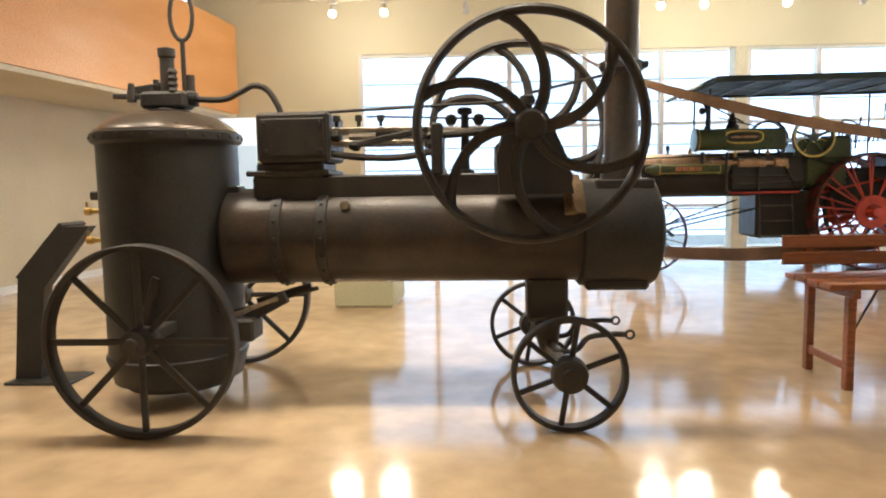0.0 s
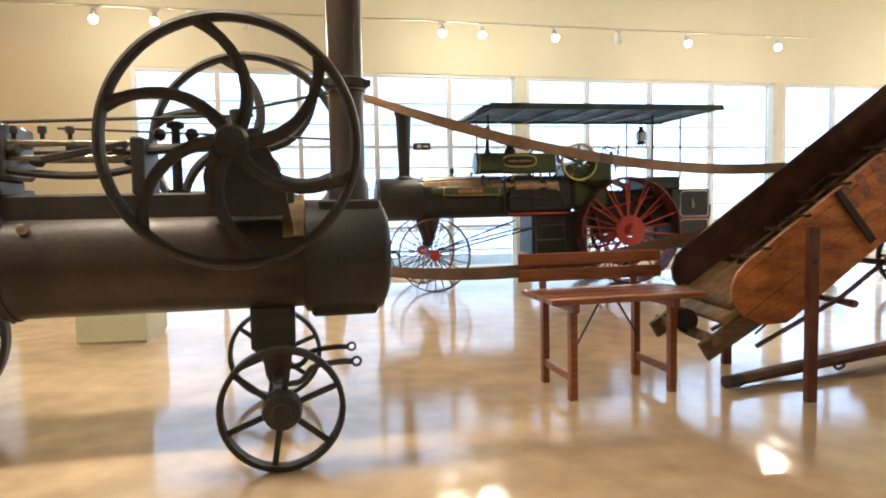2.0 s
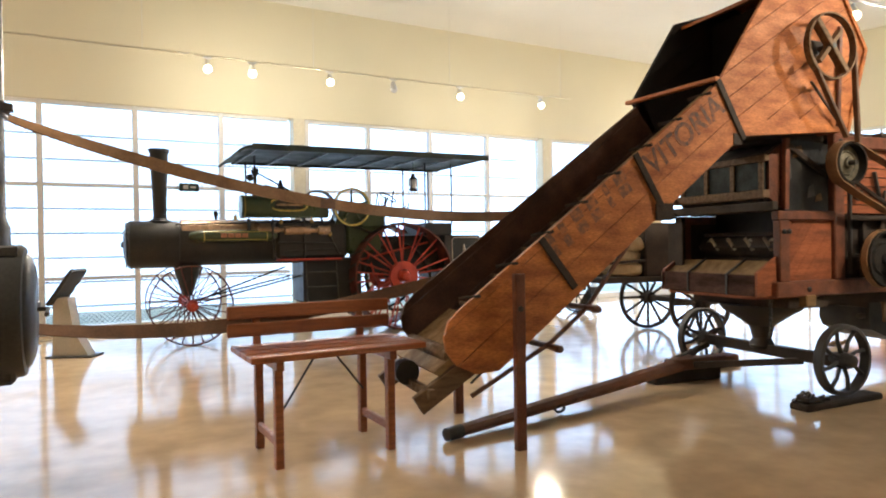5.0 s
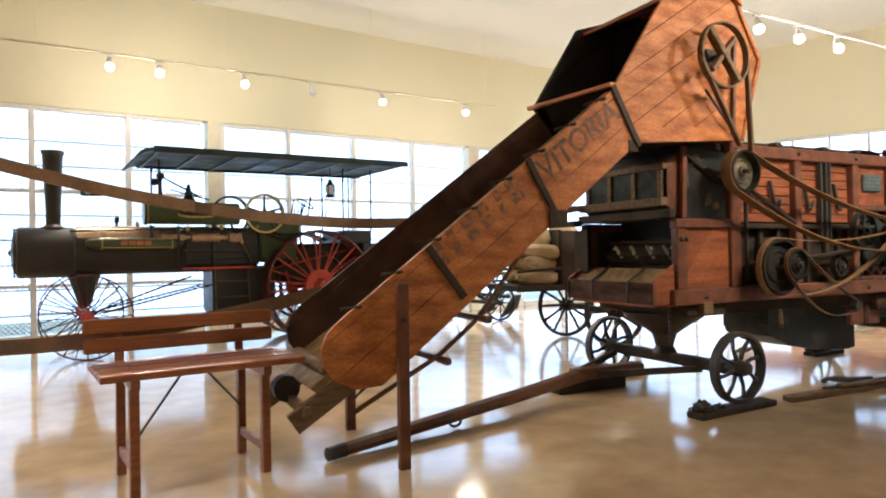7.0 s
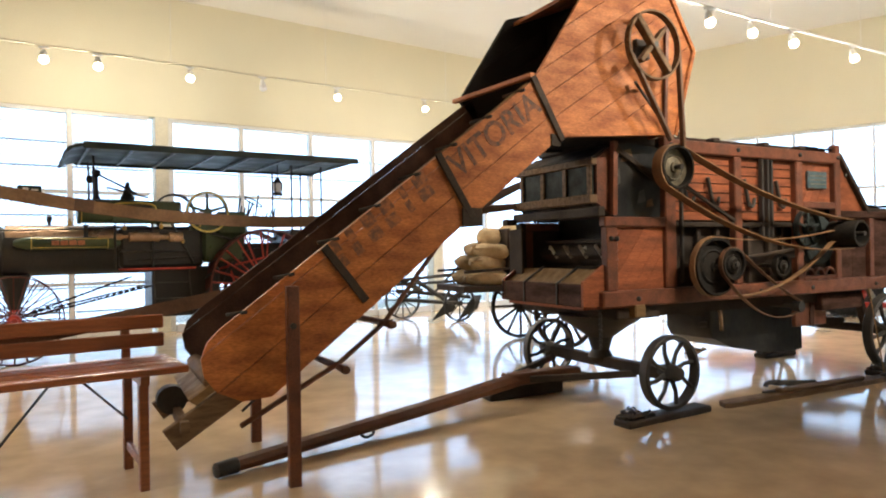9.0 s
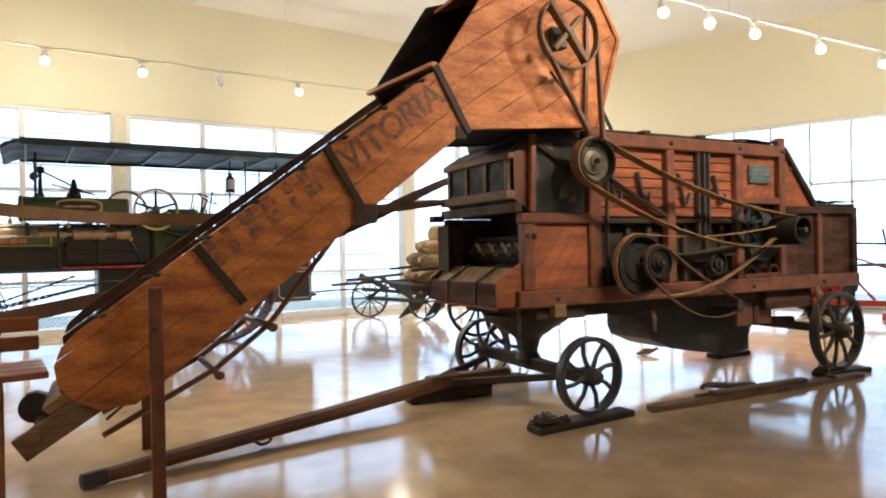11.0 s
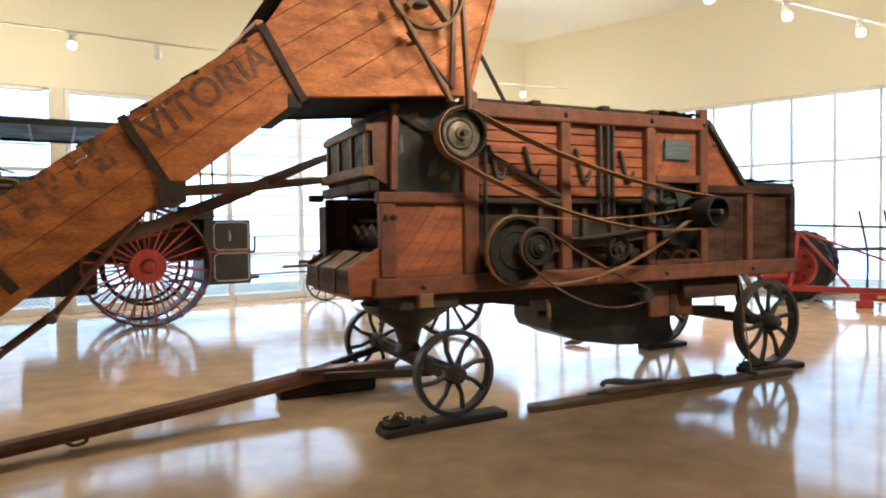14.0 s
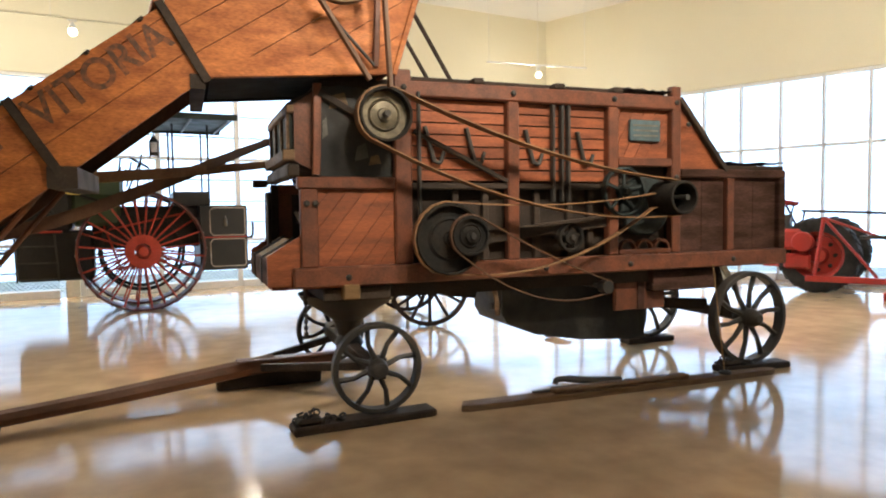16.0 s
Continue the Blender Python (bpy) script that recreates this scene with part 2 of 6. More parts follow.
def tube(pts, r, bm=None, seg=8):
    """A round bar along points; r one radius or one for each point."""
    bm = bm or B()
    pts = [Vector(p) for p in pts]
    rs = r if isinstance(r, (list, tuple)) else [r] * len(pts)
    rings, s = [], None
    for i, p in enumerate(pts):
        d = (pts[min(i + 1, len(pts) - 1)] - pts[max(i - 1, 0)]).normalized()
        if s is None:
            _, s, u = frame_of(d)
        s = (s - d * s.dot(d)).normalized()
        u = s.cross(d)
        rings.append([p + (s * math.cos(a) + u * math.sin(a)) * rs[i] for a in (2 * math.pi * k / seg for k in range(seg))])
    return hull(bm, rings)


def lathe(o, d, prof, bm=None, seg=32, caps=True):
    """Turns the profile (along, radius) about the axis d through o."""
    bm = bm or B()
    o = Vector(o)
    d, s, u = frame_of(d)
    return hull(bm, [[o + d * a + (s * math.cos(t) + u * math.sin(t)) * r for t in (2 * math.pi * k / seg for k in range(seg))] for a, r in prof], caps)


def rim(o, d, R, width, thick, bm=None, seg=48, rounded=False):
    """A wheel's rim: a ring of squared or rounded section."""
    bm = bm or B()
    w, t = width / 2, thick
    if rounded:
        prof = [(w * math.cos(a), R - t / 2 + t / 2 * math.sin(a)) for a in (2 * math.pi * k / 10 for k in range(10))]
    else:
        c = min(w, t) * 0.25
        prof = [(-w, R - t), (-w, R - c), (-w + c, R), (w - c, R), (w, R - c), (w, R - t)]
    prof.append(prof[0])
    lathe(o, d, prof, bm, seg, caps=False)
    bmesh.ops.remove_doubles(bm, verts=bm.verts, dist=1e-5)
    return bm


def prism(poly, y0, y1, bm=None):
    """A plate with the outline poly in x and z, from y0 to y1."""
    return hull(bm or B(), [[V(x, y, z) for x, z in poly] for y in (y0, y1)])


def spread(pts, k=6):
    """A smooth run through points."""
    P = [Vector(p) for p in pts]
    P = [2 * P[0] - P[1]] + P + [2 * P[-1] - P[-2]]
    out = []
    for a, b, c, d in zip(P, P[1:], P[2:], P[3:]):
        for i in range(k):
            t = i / k
            out.append(0.5 * (2 * b + (c - a) * t + (2 * a - 5 * b + 4 * c - d) * t * t + (3 * b - a - 3 * c + d) * t ** 3))
    return out + [P[-2]]


def ribbon(pts, sides, width, thick=0.008, bm=None):
    """A flat belt along points; sides: the way across it at each point."""
    bm = bm or B()
    rings = []
    for i, p in enumerate(pts):
        d = (pts[min(i + 1, len(pts) - 1)] - pts[max(i - 1, 0)]).normalized()
        s = Vector(sides[i])
        s = (s - d * s.dot(d)).normalized()
        u = d.cross(s)
        rings.append([p + s * a * width / 2 + u * b * thick / 2 for a, b in ((-1, -1), (1, -1), (1, 1), (-1, 1))])
    return hull(bm, rings)


def clip(poly, nx, nz, c):
    """The part of a convex outline where nx x + nz z <= c."""
    out = []
    for (ax, az), (bx, bz) in zip(poly, poly[1:] + poly[:1]):
        da, db = nx * ax + nz * az - c, nx * bx + nz * bz - c
        if da <= 0:
            out.append((ax, az))
        if da * db < 0:
            t = da / (da - db)
            out.append((ax + t * (bx - ax), az + t * (bz - az)))
    return out


def boards(poly, angle, width, y0, y1, mat, parent, gap=0.006, label="", name="plank", off=0.0):
    """Fills a convex outline with planks that run at the angle."""
    nx, nz = -math.sin(radians(angle)), math.cos(radians(angle))
    vals = [nx * x + nz * z for x, z in poly]
    c = min(vals) + off
    while c < max(vals) - 0.005:
        p = clip(clip(poly, nx, nz, c + width - gap / 2), -nx, -nz, -(c + gap / 2))
        q = []
        for a in p:
            if not q or (a[0] - q[-1][0]) ** 2 + (a[1] - q[-1][1]) ** 2 > 1e-6:
                q.append(a)
        if len(q) > 2 and (q[0][0] - q[-1][0]) ** 2 + (q[0][1] - q[-1][1]) ** 2 < 1e-6:
            q.pop()
        if len(q) > 2:
            part(name, prism(q, y0, y1), mat, parent, label, world=True)
        c += width


def wheel(parent, o, R, width, thick, hub_r, hub_w, n, spoke, mat, hub_mat=None, spoke_mat=None, label="", turn=0.0, flat=0.0, d=(0, 1, 0), slant=0.0, name="wheel", lace=0.0, rounded=False, seg=48):
    """A wheel as one part, its rim, with a hub and single spokes under it."""
    w = part(name, rim(o, d, R, width, thick, seg=seg, rounded=rounded), mat, parent, label)
    o, d = Vector(o), Vector(d).normalized()
    _, s, u = frame_of(d)
    part("hub", lathe(o, d, [(-hub_w / 2 - 0.02, hub_r * 0.45), (-hub_w / 2, hub_r * 0.5), (-hub_w / 2 + 0.01, hub_r * 0.9), (-hub_w / 6, hub_r), (hub_w / 6, hub_r), (hub_w / 2, hub_r * 0.8)], seg=20), hub_mat or mat, w)
    for k in range(n):
        a = 2 * math.pi * (k + turn) / n
        e = s * math.cos(a) + u * math.sin(a)
        side = d * (lace * (1 if k % 2 else -1))
        p, q = o + e * hub_r * 0.8 + side * 0.9, o + e * (R - thick * 0.6) + d * slant
        b = beam(p, q, flat, spoke, up=d) if flat else tube([p, (p + q) / 2, q], [spoke * 0.6, spoke * 0.5, spoke * 0.6], seg=6)
        part("spoke", b, spoke_mat or mat, w)
    return w

# ---- the hall ----
ROOM = pose(0, 13.05, 0, 0, 0, 7.5)        # the window wall: x along it, y outwards
SIDE = pose(14.15, 14.9, 0, 0, 0, -65)     # the other glazed wall, from the far corner


def structure(name, bm, mat, label, category, m=None, smooth=False):
    ob = part(name, bm, mat, None, smooth=smooth)
    if m is not None:
        ob.matrix_world = m
    return tagged(ob, label, category, kind="structure")


def slab(pts, z0, z1):
    return hull(B(), [[V(x, y, z) for x, y in pts] for z in (z0, z1)])


plan = [(-7.6, -6), (22.9, -6), (22.9, -3.5), (14.15, 14.95), (-7.6, 12.05)]
structure("floor", slab(plan, -0.2, 0), FLOOR, "glossy beige polished stone floor with cloudy mottling", "floor")
structure("ceiling", slab(plan, 6.2, 6.4), CEILING, "plain matt white ceiling of the hall", "ceiling")
structure("wall_north", box(-7.0, 14.3, 0, 0.3, 3.97, 6.2), PLASTER, "cream plaster wall above the long window band", "wall", ROOM)
structure("wall_north_end", box(-7.5, -3.72, 0, 0.3, 0, 3.97), PLASTER, "plain cream plaster wall beside the windows", "wall", ROOM)
structure("wall_east", box(0, 20.5, 0, 0.3, 3.97, 6.2), PLASTER, "cream plaster wall above the tall side windows", "wall", SIDE)
structure("wall_east_end", box(13.1, 20.5, 0, 0.3, 0, 3.97), PLASTER, "plain cream plaster wall at the end of the side windows", "wall", SIDE)
structure("wall_south", box(-7.6, 22.9, -6.3, -6.0, 0, 6.2), PLASTER, "plain cream plaster wall behind the exhibits", "wall")
structure("wall_west", box(-7.9, -7.6, -6, 12.3, 0, 6.2), GREYWALL, "beige panelled wall recessed under the bulkhead", "wall")
structure("bulkhead", box(-7.6, -6.0, -6, 12.2, 2.87, 4.55), ORANGE, "smooth orange wood-veneered bulkhead over the recess", "bulkhead")
structure("bulkhead_soffit", box(-7.6, -6.02, -6, 12.15, 2.80, 2.866), GREYWALL, "grey-beige soffit below the orange bulkhead", "soffit")
structure("baseboard", box(-7.597, -7.57, -6, 12.0, 0, 0.12, 0.004), WHITE, "low white skirting along the recessed wall", "skirting")


def window(number, m, x0, x1, transoms, post=0.09, top=3.97):
    """One bay of the glazing: frame members and single panes."""
    w = thing("window_%d" % number, m, "tall window bay with pale aluminium bars, bright daylight behind", "window", kind="structure")
    part("mullion", box(x0 - post / 2, x0 + post / 2, 0.02, 0.16, 0.0, top - 0.001, 0.006), ALU, w)
    part("window_frame", box(x0 + post / 2 + 0.001, x1 - post / 2 - 0.001, 0.03, 0.15, top - 0.07, top - 0.002, 0.005), ALU, w)
    part("window_sill", box(x0 + post / 2 + 0.001, x1 - post / 2 - 0.001, -0.02, 0.17, 0.0, 0.14, 0.006), ALU, w)
    levels = [0.14, *transoms, top - 0.07]
    for z in transoms:
        part("transom", box(x0 + post / 2 + 0.001, x1 - post / 2 - 0.001, 0.04, 0.14, z - 0.03, z + 0.03, 0.005), ALU, w)
    for a, b in zip(levels, levels[1:]):
        g = part("pane", box(x0 + post / 2 + 0.004, x1 - post / 2 - 0.004, 0.085, 0.093, a + 0.032, b - 0.032), GLASS, w, smooth=False)
        g.visible_shadow = False
    return w


bays = [-3.68, -2.25, -0.78, 0.68, 2.15, 3.47]
more = [3.80, 5.13, 6.60, 8.10, 9.60]
last = [9.95, 11.3, 12.75, 14.2]
number = 1
for run in (bays, more, last):
    for a, b in zip(run, run[1:]):
        window(number, ROOM, a, b, (0.95, 2.55))
        number += 1
for a, b in ((3.52, 3.75), (9.65, 9.90)):
    structure("column", box(a, b, -0.02, 0.3, 0, 3.968, 0.01), COLUMN, "square pale plastered column between window bays", "column", ROOM)
side = [0.2 + 0.762 * k for k in range(18)]
for a, b in zip(side, side[1:]):
    window(number, SIDE, a, b, (2.62,), 0.05)
    number += 1

# what lies outside: a bright day, pale ground, a steel mesh screen on rails
structure("ground", slab([(-60, -60), (80, -60), (80, 80), (-60, 80)], -0.5, -0.22), GROUND, "pale gravel ground outside the hall", "ground")
structure("backdrop", box(-16, 26, 7.0, 7.05, -0.2, 9), SKYM, "plain white daylight haze outside the windows", "sky", ROOM)
structure("backdrop_side", box(-6, 26, 7.0, 7.05, -0.2, 9), SKYM, "plain white daylight haze outside the side windows", "sky", SIDE)
bm = B()
for k in range(8):
    beam((-4, 0.75, 0.42 + 0.44 * k), (9.6, 0.75, 0.42 + 0.44 * k), 0.03, 0.028, bm)
rails = part("rail", bm, MESHM, None)
rails.matrix_world = ROOM
tagged(rails, "thin horizontal steel rails outside the glass", "rail", kind="stuff")
bm = B()
for x0, x1, z1 in ((-4.0, 3.4, 3.9), (3.4, 9.6, 1.62)):
    for k in range(int((x1 - x0 + z1) / 0.085)):
        for sgn in (1, -1):
            a = x0 - z1 + 0.085 * k if sgn > 0 else x0 + 0.085 * k
            p, q = (a, 0.0), (a + sgn * z1, z1)
            t0 = max(0, (x0 - p[0]) / (q[0] - p[0])) if sgn > 0 else max(0, (x1 - p[0]) / (q[0] - p[0]))
            t1 = min(1, (x1 - p[0]) / (q[0] - p[0])) if sgn > 0 else min(1, (x0 - p[0]) / (q[0] - p[0]))
            if t1 > t0 + 0.01:
                s = 0.007
                ps = [(p[0] + (q[0] - p[0]) * t, z1 * t) for t in (t0, t1)]
                bm.faces.new([bm.verts.new(c) for c in ((ps[0][0] - s, 0.8, ps[0][1]), (ps[0][0] + s, 0.8, ps[0][1]), (ps[1][0] + s, 0.8, ps[1][1]), (ps[1][0] - s, 0.8, ps[1][1]))])
screen = part("mesh_screen", bm, MESHM, None, smooth=False)
screen.matrix_world = ROOM
tagged(screen, "galvanised diamond mesh screen outside the windows", "mesh", kind="stuff")

# ---- track lights ----
K = 1.15


def spotlight(lit, m):
    t = thing("track_light", m, "small pale spotlight glowing warm on its track" if lit else "small pale unlit spotlight on its track", "spotlight", "spotlights on the tracks")
    part("bracket", box(-0.07, 0.07, -0.02, 0.02, 0.12 * K, 0.12 * K + 0.03, 0.004), ALU, t)
    part("stem", tube([(0, 0, 0.13 * K), (0, 0, 0.05 * K)], 0.010), ALU, t)
    part("housing", lathe((0, 0.0, 0.06 * K), (0, -0.3, -1), [(x * K, r * K) for x, r in ((-0.04, 0.025), (0, 0.04), (0.05, 0.052), (0.07, 0.055), (0.068, 0.048))], seg=20), ALU, t)
    part("bulb", lathe((0, -0.02 * K, -0.005 * K), (0, -0.3, -1), [(x * K, r * K) for x, r in ((-0.01, 0.02), (0.0, 0.05), (0.035, 0.060), (0.06, 0.052), (0.08, 0.03), (0.086, 0.01))], seg=16), BULBM if lit else WHITE, t, "glowing warm bulb" if lit else "unlit milky bulb")
    return t


LIT, UNLIT = None, None


def track(p, q, lamps, aim, watts, off=(), angle=150, spill=0, rail=None):
    """A hung rail from p to q with spotlights along it, at shares of its length."""
    p, q = Vector(p), Vector(q)
    t = thing("light_track", Matrix.Translation(p), "thin pale metal lighting track hung below the ceiling", "lighting track", "lighting tracks")
    part("rail", beam(p, q, 0.035, 0.03), rail or ALU, t, world=True)
    n = max(2, int((q - p).length / 2.5))
    for k in range(n + 1):
        e = p.lerp(q, 0.02 + 0.96 * k / n)
        part("hanger", tube([e, (e.x, e.y, 6.2)], 0.004, seg=5), ALU, t, world=True)
    yaw = math.degrees(math.atan2(q.y - p.y, q.x - p.x))
    for i, s in enumerate(lamps):
        e = p.lerp(q, s)
        m = pose(e.x, e.y, e.z - 0.12 * K - 0.045, 0, 0, yaw)
        if i in off:
            copy_thing(UNLIT, m) if UNLIT.matrix_basis.translation.z else setattr(UNLIT, "matrix_world", m)
            continue
        copy_thing(LIT, m) if LIT.matrix_basis.translation.z else setattr(LIT, "matrix_world", m)
        spot(e.x, e.y - 0.06, e.z - 0.40, e.x + aim[0], e.y + aim[1], aim[2] if len(aim) > 2 else 0, watts, angle)
        if spill:
            bulb(e.x, e.y - 0.06, e.z - 0.40, spill)


LIT, UNLIT = spotlight(True, pose(0, 0, 0)), spotlight(False, pose(0, 0, 0))
a, b = ROOM @ V(-5.2, -1.38, 4.62), ROOM @ V(9.4, -1.38, 4.62)
track(a, b, [(u + 5.2) / 14.6 for u in (-3.92, -3.03, -1.63, 1.68, 2.41, 3.80, 5.06, 6.53, 8.55)], (0.4, -3.0), SPOT * 0.75, (2, 6), 132, 34, RAILC)
track((8.6, 6.42, 4.62), (16.2, 6.85, 4.62), [(x - 8.6) / 7.6 for x in (9.8, 10.71, 11.7, 13.35, 15.2)], (0.0, -0.8), SPOT * 0.12, (), 150, 62)
track((11.6, 12.95, 4.62), (14.0, 12.85, 4.62), [0.5], (0.0, -0.8), SPOT * 0.7, (), 150, 75)
# The next two tracks are unseen, added to brighten engine, floor and thresher.
track((-5.0, 3.4, 4.62), (0.9, 4.0, 4.62), [0.1, 0.35, 0.6, 0.8], (0.0, 0.3), SPOT * 0.62, (), 124)
track((4.4, 1.0, 4.62), (12.0, 1.6, 4.62), [0.32, 0.45, 0.6, 0.78], (0.0, 3.3, 2.35), SPOT * 1.1, (), 56)
track((8.2, 1.7, 4.62), (10.4, 1.7, 4.62), [0.4], (-13.6, 10.0), SPOT * 1.7, (), 42)

# ---- portable steam engine ----
ENGINE = pose(-0.04, 4.34, 0, 0, 0, 6) @ Matrix.Scale(1.028, 4)
eng = thing("portable_steam_engine", ENGINE, "black and brown iron portable steam engine on spoked wheels", "steam engine")
Z = 1.085
boiler = part("boiler", lathe((-2.1, 0, Z), (1, 0, 0), [(0, 0.30), (0.02, 0.315), (2.28, 0.315), (2.30, 0.30)], seg=48), BOILER, eng, "dull brown boiler barrel")
for u in (-1.74, -1.45):
    part("band", rim((u, 0, Z), (1, 0, 0), 0.328, 0.07, 0.02), IRON, boiler)
    for k in range(9):
        a = radians(100 + 20 * k)
        part("rivet", lathe((u, 0.326 * math.cos(a), Z + 0.326 * math.sin(a)), (0, math.cos(a), math.sin(a)), [(0, 0.014), (0.008, 0.012), (0.012, 0.005)], seg=8), IRON, boiler)
smoke = part("smokebox", lathe((0.16, 0, Z - 0.005), (1, 0, 0), [(0, 0.32), (0.012, 0.335), (0.02, 0.345), (0.46, 0.345), (0.48, 0.335), (0.485, 0.30), (0.50, 0.29), (0.52, 0.24), (0.525, 0.0001)], seg=48), BLACK, eng, "sooty black smokebox drum")
part("smokebox_saddle", box(0.2, 0.60, -0.17, 0.17, 0.72, 0.86, 0.02), IRON, smoke)
part("door_handle", tube([(0.69, -0.03, Z), (0.74, -0.03, Z), (0.74, -0.16, Z - 0.02)], 0.012), IRON, smoke)
part("hinge", box(0.64, 0.685, 0.08, 0.27, Z - 0.03, Z + 0.03, 0.008), IRON, smoke)
# upright firebox
fire = part("firebox_shell", lathe((-2.52, 0, 0.14), (0, 0, 1), [(0, 0.36), (0.01, 0.415), (0.10, 0.43), (0.16, 0.455), (0.18, 0.455), (0.19, 0.44), (1.55, 0.44), (1.57, 0.47), (1.62, 0.47), (1.63, 0.44), (1.631, 0.0001)], seg=56), BLACK, eng, "tall black firebox drum with a domed top")
part("dome", lathe((-2.52, 0, 1.771), (0, 0, 1), [(0, 0.45), (0.012, 0.445), (0.035, 0.42), (0.095, 0.33), (0.13, 0.20), (0.145, 0.08), (0.147, 0.0001)], seg=56), DOME, fire, "brown-bronze domed cover")
for k in range(28):
    a = 2 * math.pi * k / 28
    part("rivet", lathe((-2.52 + 0.465 * math.cos(a), 0.465 * math.sin(a), 1.735), (math.cos(a), math.sin(a), 0), [(0, 0.014), (0.01, 0.012), (0.014, 0.004)], seg=6), IRON, fire)
for z in (1.27, 1.08):
    tap = part("brass_tap", lathe((-2.99, -0.13, z), (-1, 0, 0), [(-0.06, 0.015), (0, 0.016), (0.01, 0.026), (0.05, 0.026), (0.055, 0.012)], seg=12), BRASS, eng, "small brass water tap")
    part("tap_lever", tube([(-3.03, -0.13, z), (-3.03, -0.13, z + 0.06)], 0.008), BRASS, tap)
part("bracket", box(-3.03, -2.93, -0.1, 0.02, 1.34, 1.40, 0.01), IRON, eng)
part("bracket", box(-2.10, -2.02, -0.12, 0.02, 1.36, 1.42, 0.01), IRON, eng)
part("ash_pan", lathe((-2.52, 0, 0.10), (0, 0, 1), [(0, 0.30), (0.0, 0.34), (0.05, 0.34)], seg=32), IRON, eng)
valve = part("safety_valve", lathe((-2.50, 0, 1.90), (0, 0, 1), [(0, 0.13), (0.02, 0.13), (0.03, 0.09), (0.06, 0.075), (0.10, 0.09), (0.12, 0.09), (0.13, 0.05), (0.36, 0.045), (0.37, 0.055), (0.42, 0.055), (0.43, 0.02)], seg=20), IRON, eng)
part("valve_arm", beam((-2.86, -0.02, 2.02), (-2.30, -0.02, 2.0), 0.03, 0.035), IRON, valve)
part("valve_arm", beam((-2.74, 0.03, 2.06), (-2.46, 0.03, 2.10), 0.03, 0.05), IRON, valve)
part("valve_weight", lathe((-2.74, -0.02, 2.0), (0, 0, 1), [(-0.02, 0.03), (0.03, 0.03), (0.1, 0.018)], seg=12), IRON, valve)
part("valve_weight", lathe((-2.36, 0.02, 1.95), (0, 0, 1), [(0, 0.05), (0.08, 0.05), (0.1, 0.03), (0.2, 0.03)], seg=12), IRON, valve)
part("valve_block", box(-2.66, -2.36, -0.09, 0.09, 1.93, 2.04, 0.02), IRON, valve)
part("valve_spring", lathe((-2.44, -0.06, 2.02), (0, 0, 1), [(0.02 * k, 0.032 if k % 2 else 0.024) for k in range(9)], seg=14), IRON, valve)
part("valve_nut", lathe((-2.60, 0.04, 2.04), (0, 0, 1), [(0, 0.045), (0.05, 0.045), (0.06, 0.02), (0.09, 0.02)], seg=8), IRON, valve)
part("lifting_rod", tube([(-2.39, 0, 2.05), (-2.39, 0, 2.38)], 0.016), IRON, valve)
loop = [(-2.39 + 0.075 * math.sin(a), 0.0, 2.53 + 0.16 * -math.cos(a)) for a in (2 * math.pi * k / 20 for k in range(21))]
part("lifting_ring", tube(loop, 0.014), IRON, valve)
part("steam_pipe", tube(spread([(-2.40, 0, 2.0), (-2.15, 0, 1.985), (-2.02, 0, 2.03), (-1.93, 0, 2.07), (-1.84, 0, 2.04), (-1.77, 0, 1.93), (-1.75, 0, 1.85)]), 0.02), IRON, eng, "curved black steam pipe")
# cylinder block and motion on the barrel
part("saddle_plate", box(-1.90, 0.12, -0.19, 0.19, 1.20, 1.475, 0.012), IRON, eng, "long black iron bed plate")
cyl = part("cylinder_block", box(-1.85, -1.39, -0.24, 0.24, 1.56, 1.87, 0.02), IRON, eng, "square black cylinder block")
part("cylinder_foot", box(-1.87, -1.44, -0.20, 0.20, 1.46, 1.56, 0.012), IRON, cyl)
part("cylinder_cover", box(-1.82, -1.42, -0.25, -0.235, 1.60, 1.83, 0.006), IRON, cyl)
for x in (-1.79, -1.45):
    for z in (1.63, 1.80):
        part("bolt", lathe((x, -0.25, z), (0, -1, 0), [(0, 0.014), (0.014, 0.014), (0.018, 0.006)], seg=6), IRON, cyl)
part("flange", box(-1.93, -1.40, -0.23, 0.23, 1.475, 1.51, 0.008), IRON, cyl)
part("lubricator", lathe((-1.30, -0.24, 1.29), (0, -1, 0), [(0, 0.03), (0.03, 0.03), (0.04, 0.015)], seg=12), STEEL, eng, "small bright boss")
for y, z in ((-0.13, 1.76), (-0.13, 1.68), (0.1, 1.76), (0.1, 1.68)):
    part("slide_bar", beam((-1.47, y, z), (-0.70, y, z - 0.005), 0.035, 0.03), STEEL, eng)
part("connecting_rod", tube([(-1.30, -0.02, 1.72), (-0.9, -0.02, 1.725), (-0.2, -0.02, 1.75)], [0.03, 0.035, 0.026]), STEEL, eng, "bright steel connecting rod")
part("crosshead", box(-1.12, -0.95, -0.10, 0.08, 1.66, 1.78, 0.012), IRON, eng)
part("valve_rod", tube([(-1.46, 0.18, 1.70), (-0.3, 0.18, 1.76)], 0.014), STEEL, eng)
part("guide_bracket", box(-0.76, -0.69, -0.20, 0.20, 1.47, 1.79, 0.01), IRON, eng)
part("lower_guide", tube(spread([(-1.46, -0.16, 1.62), (-1.2, -0.16, 1.585), (-0.95, -0.16, 1.58), (-0.72, -0.16, 1.62)]), 0.022), IRON, eng)
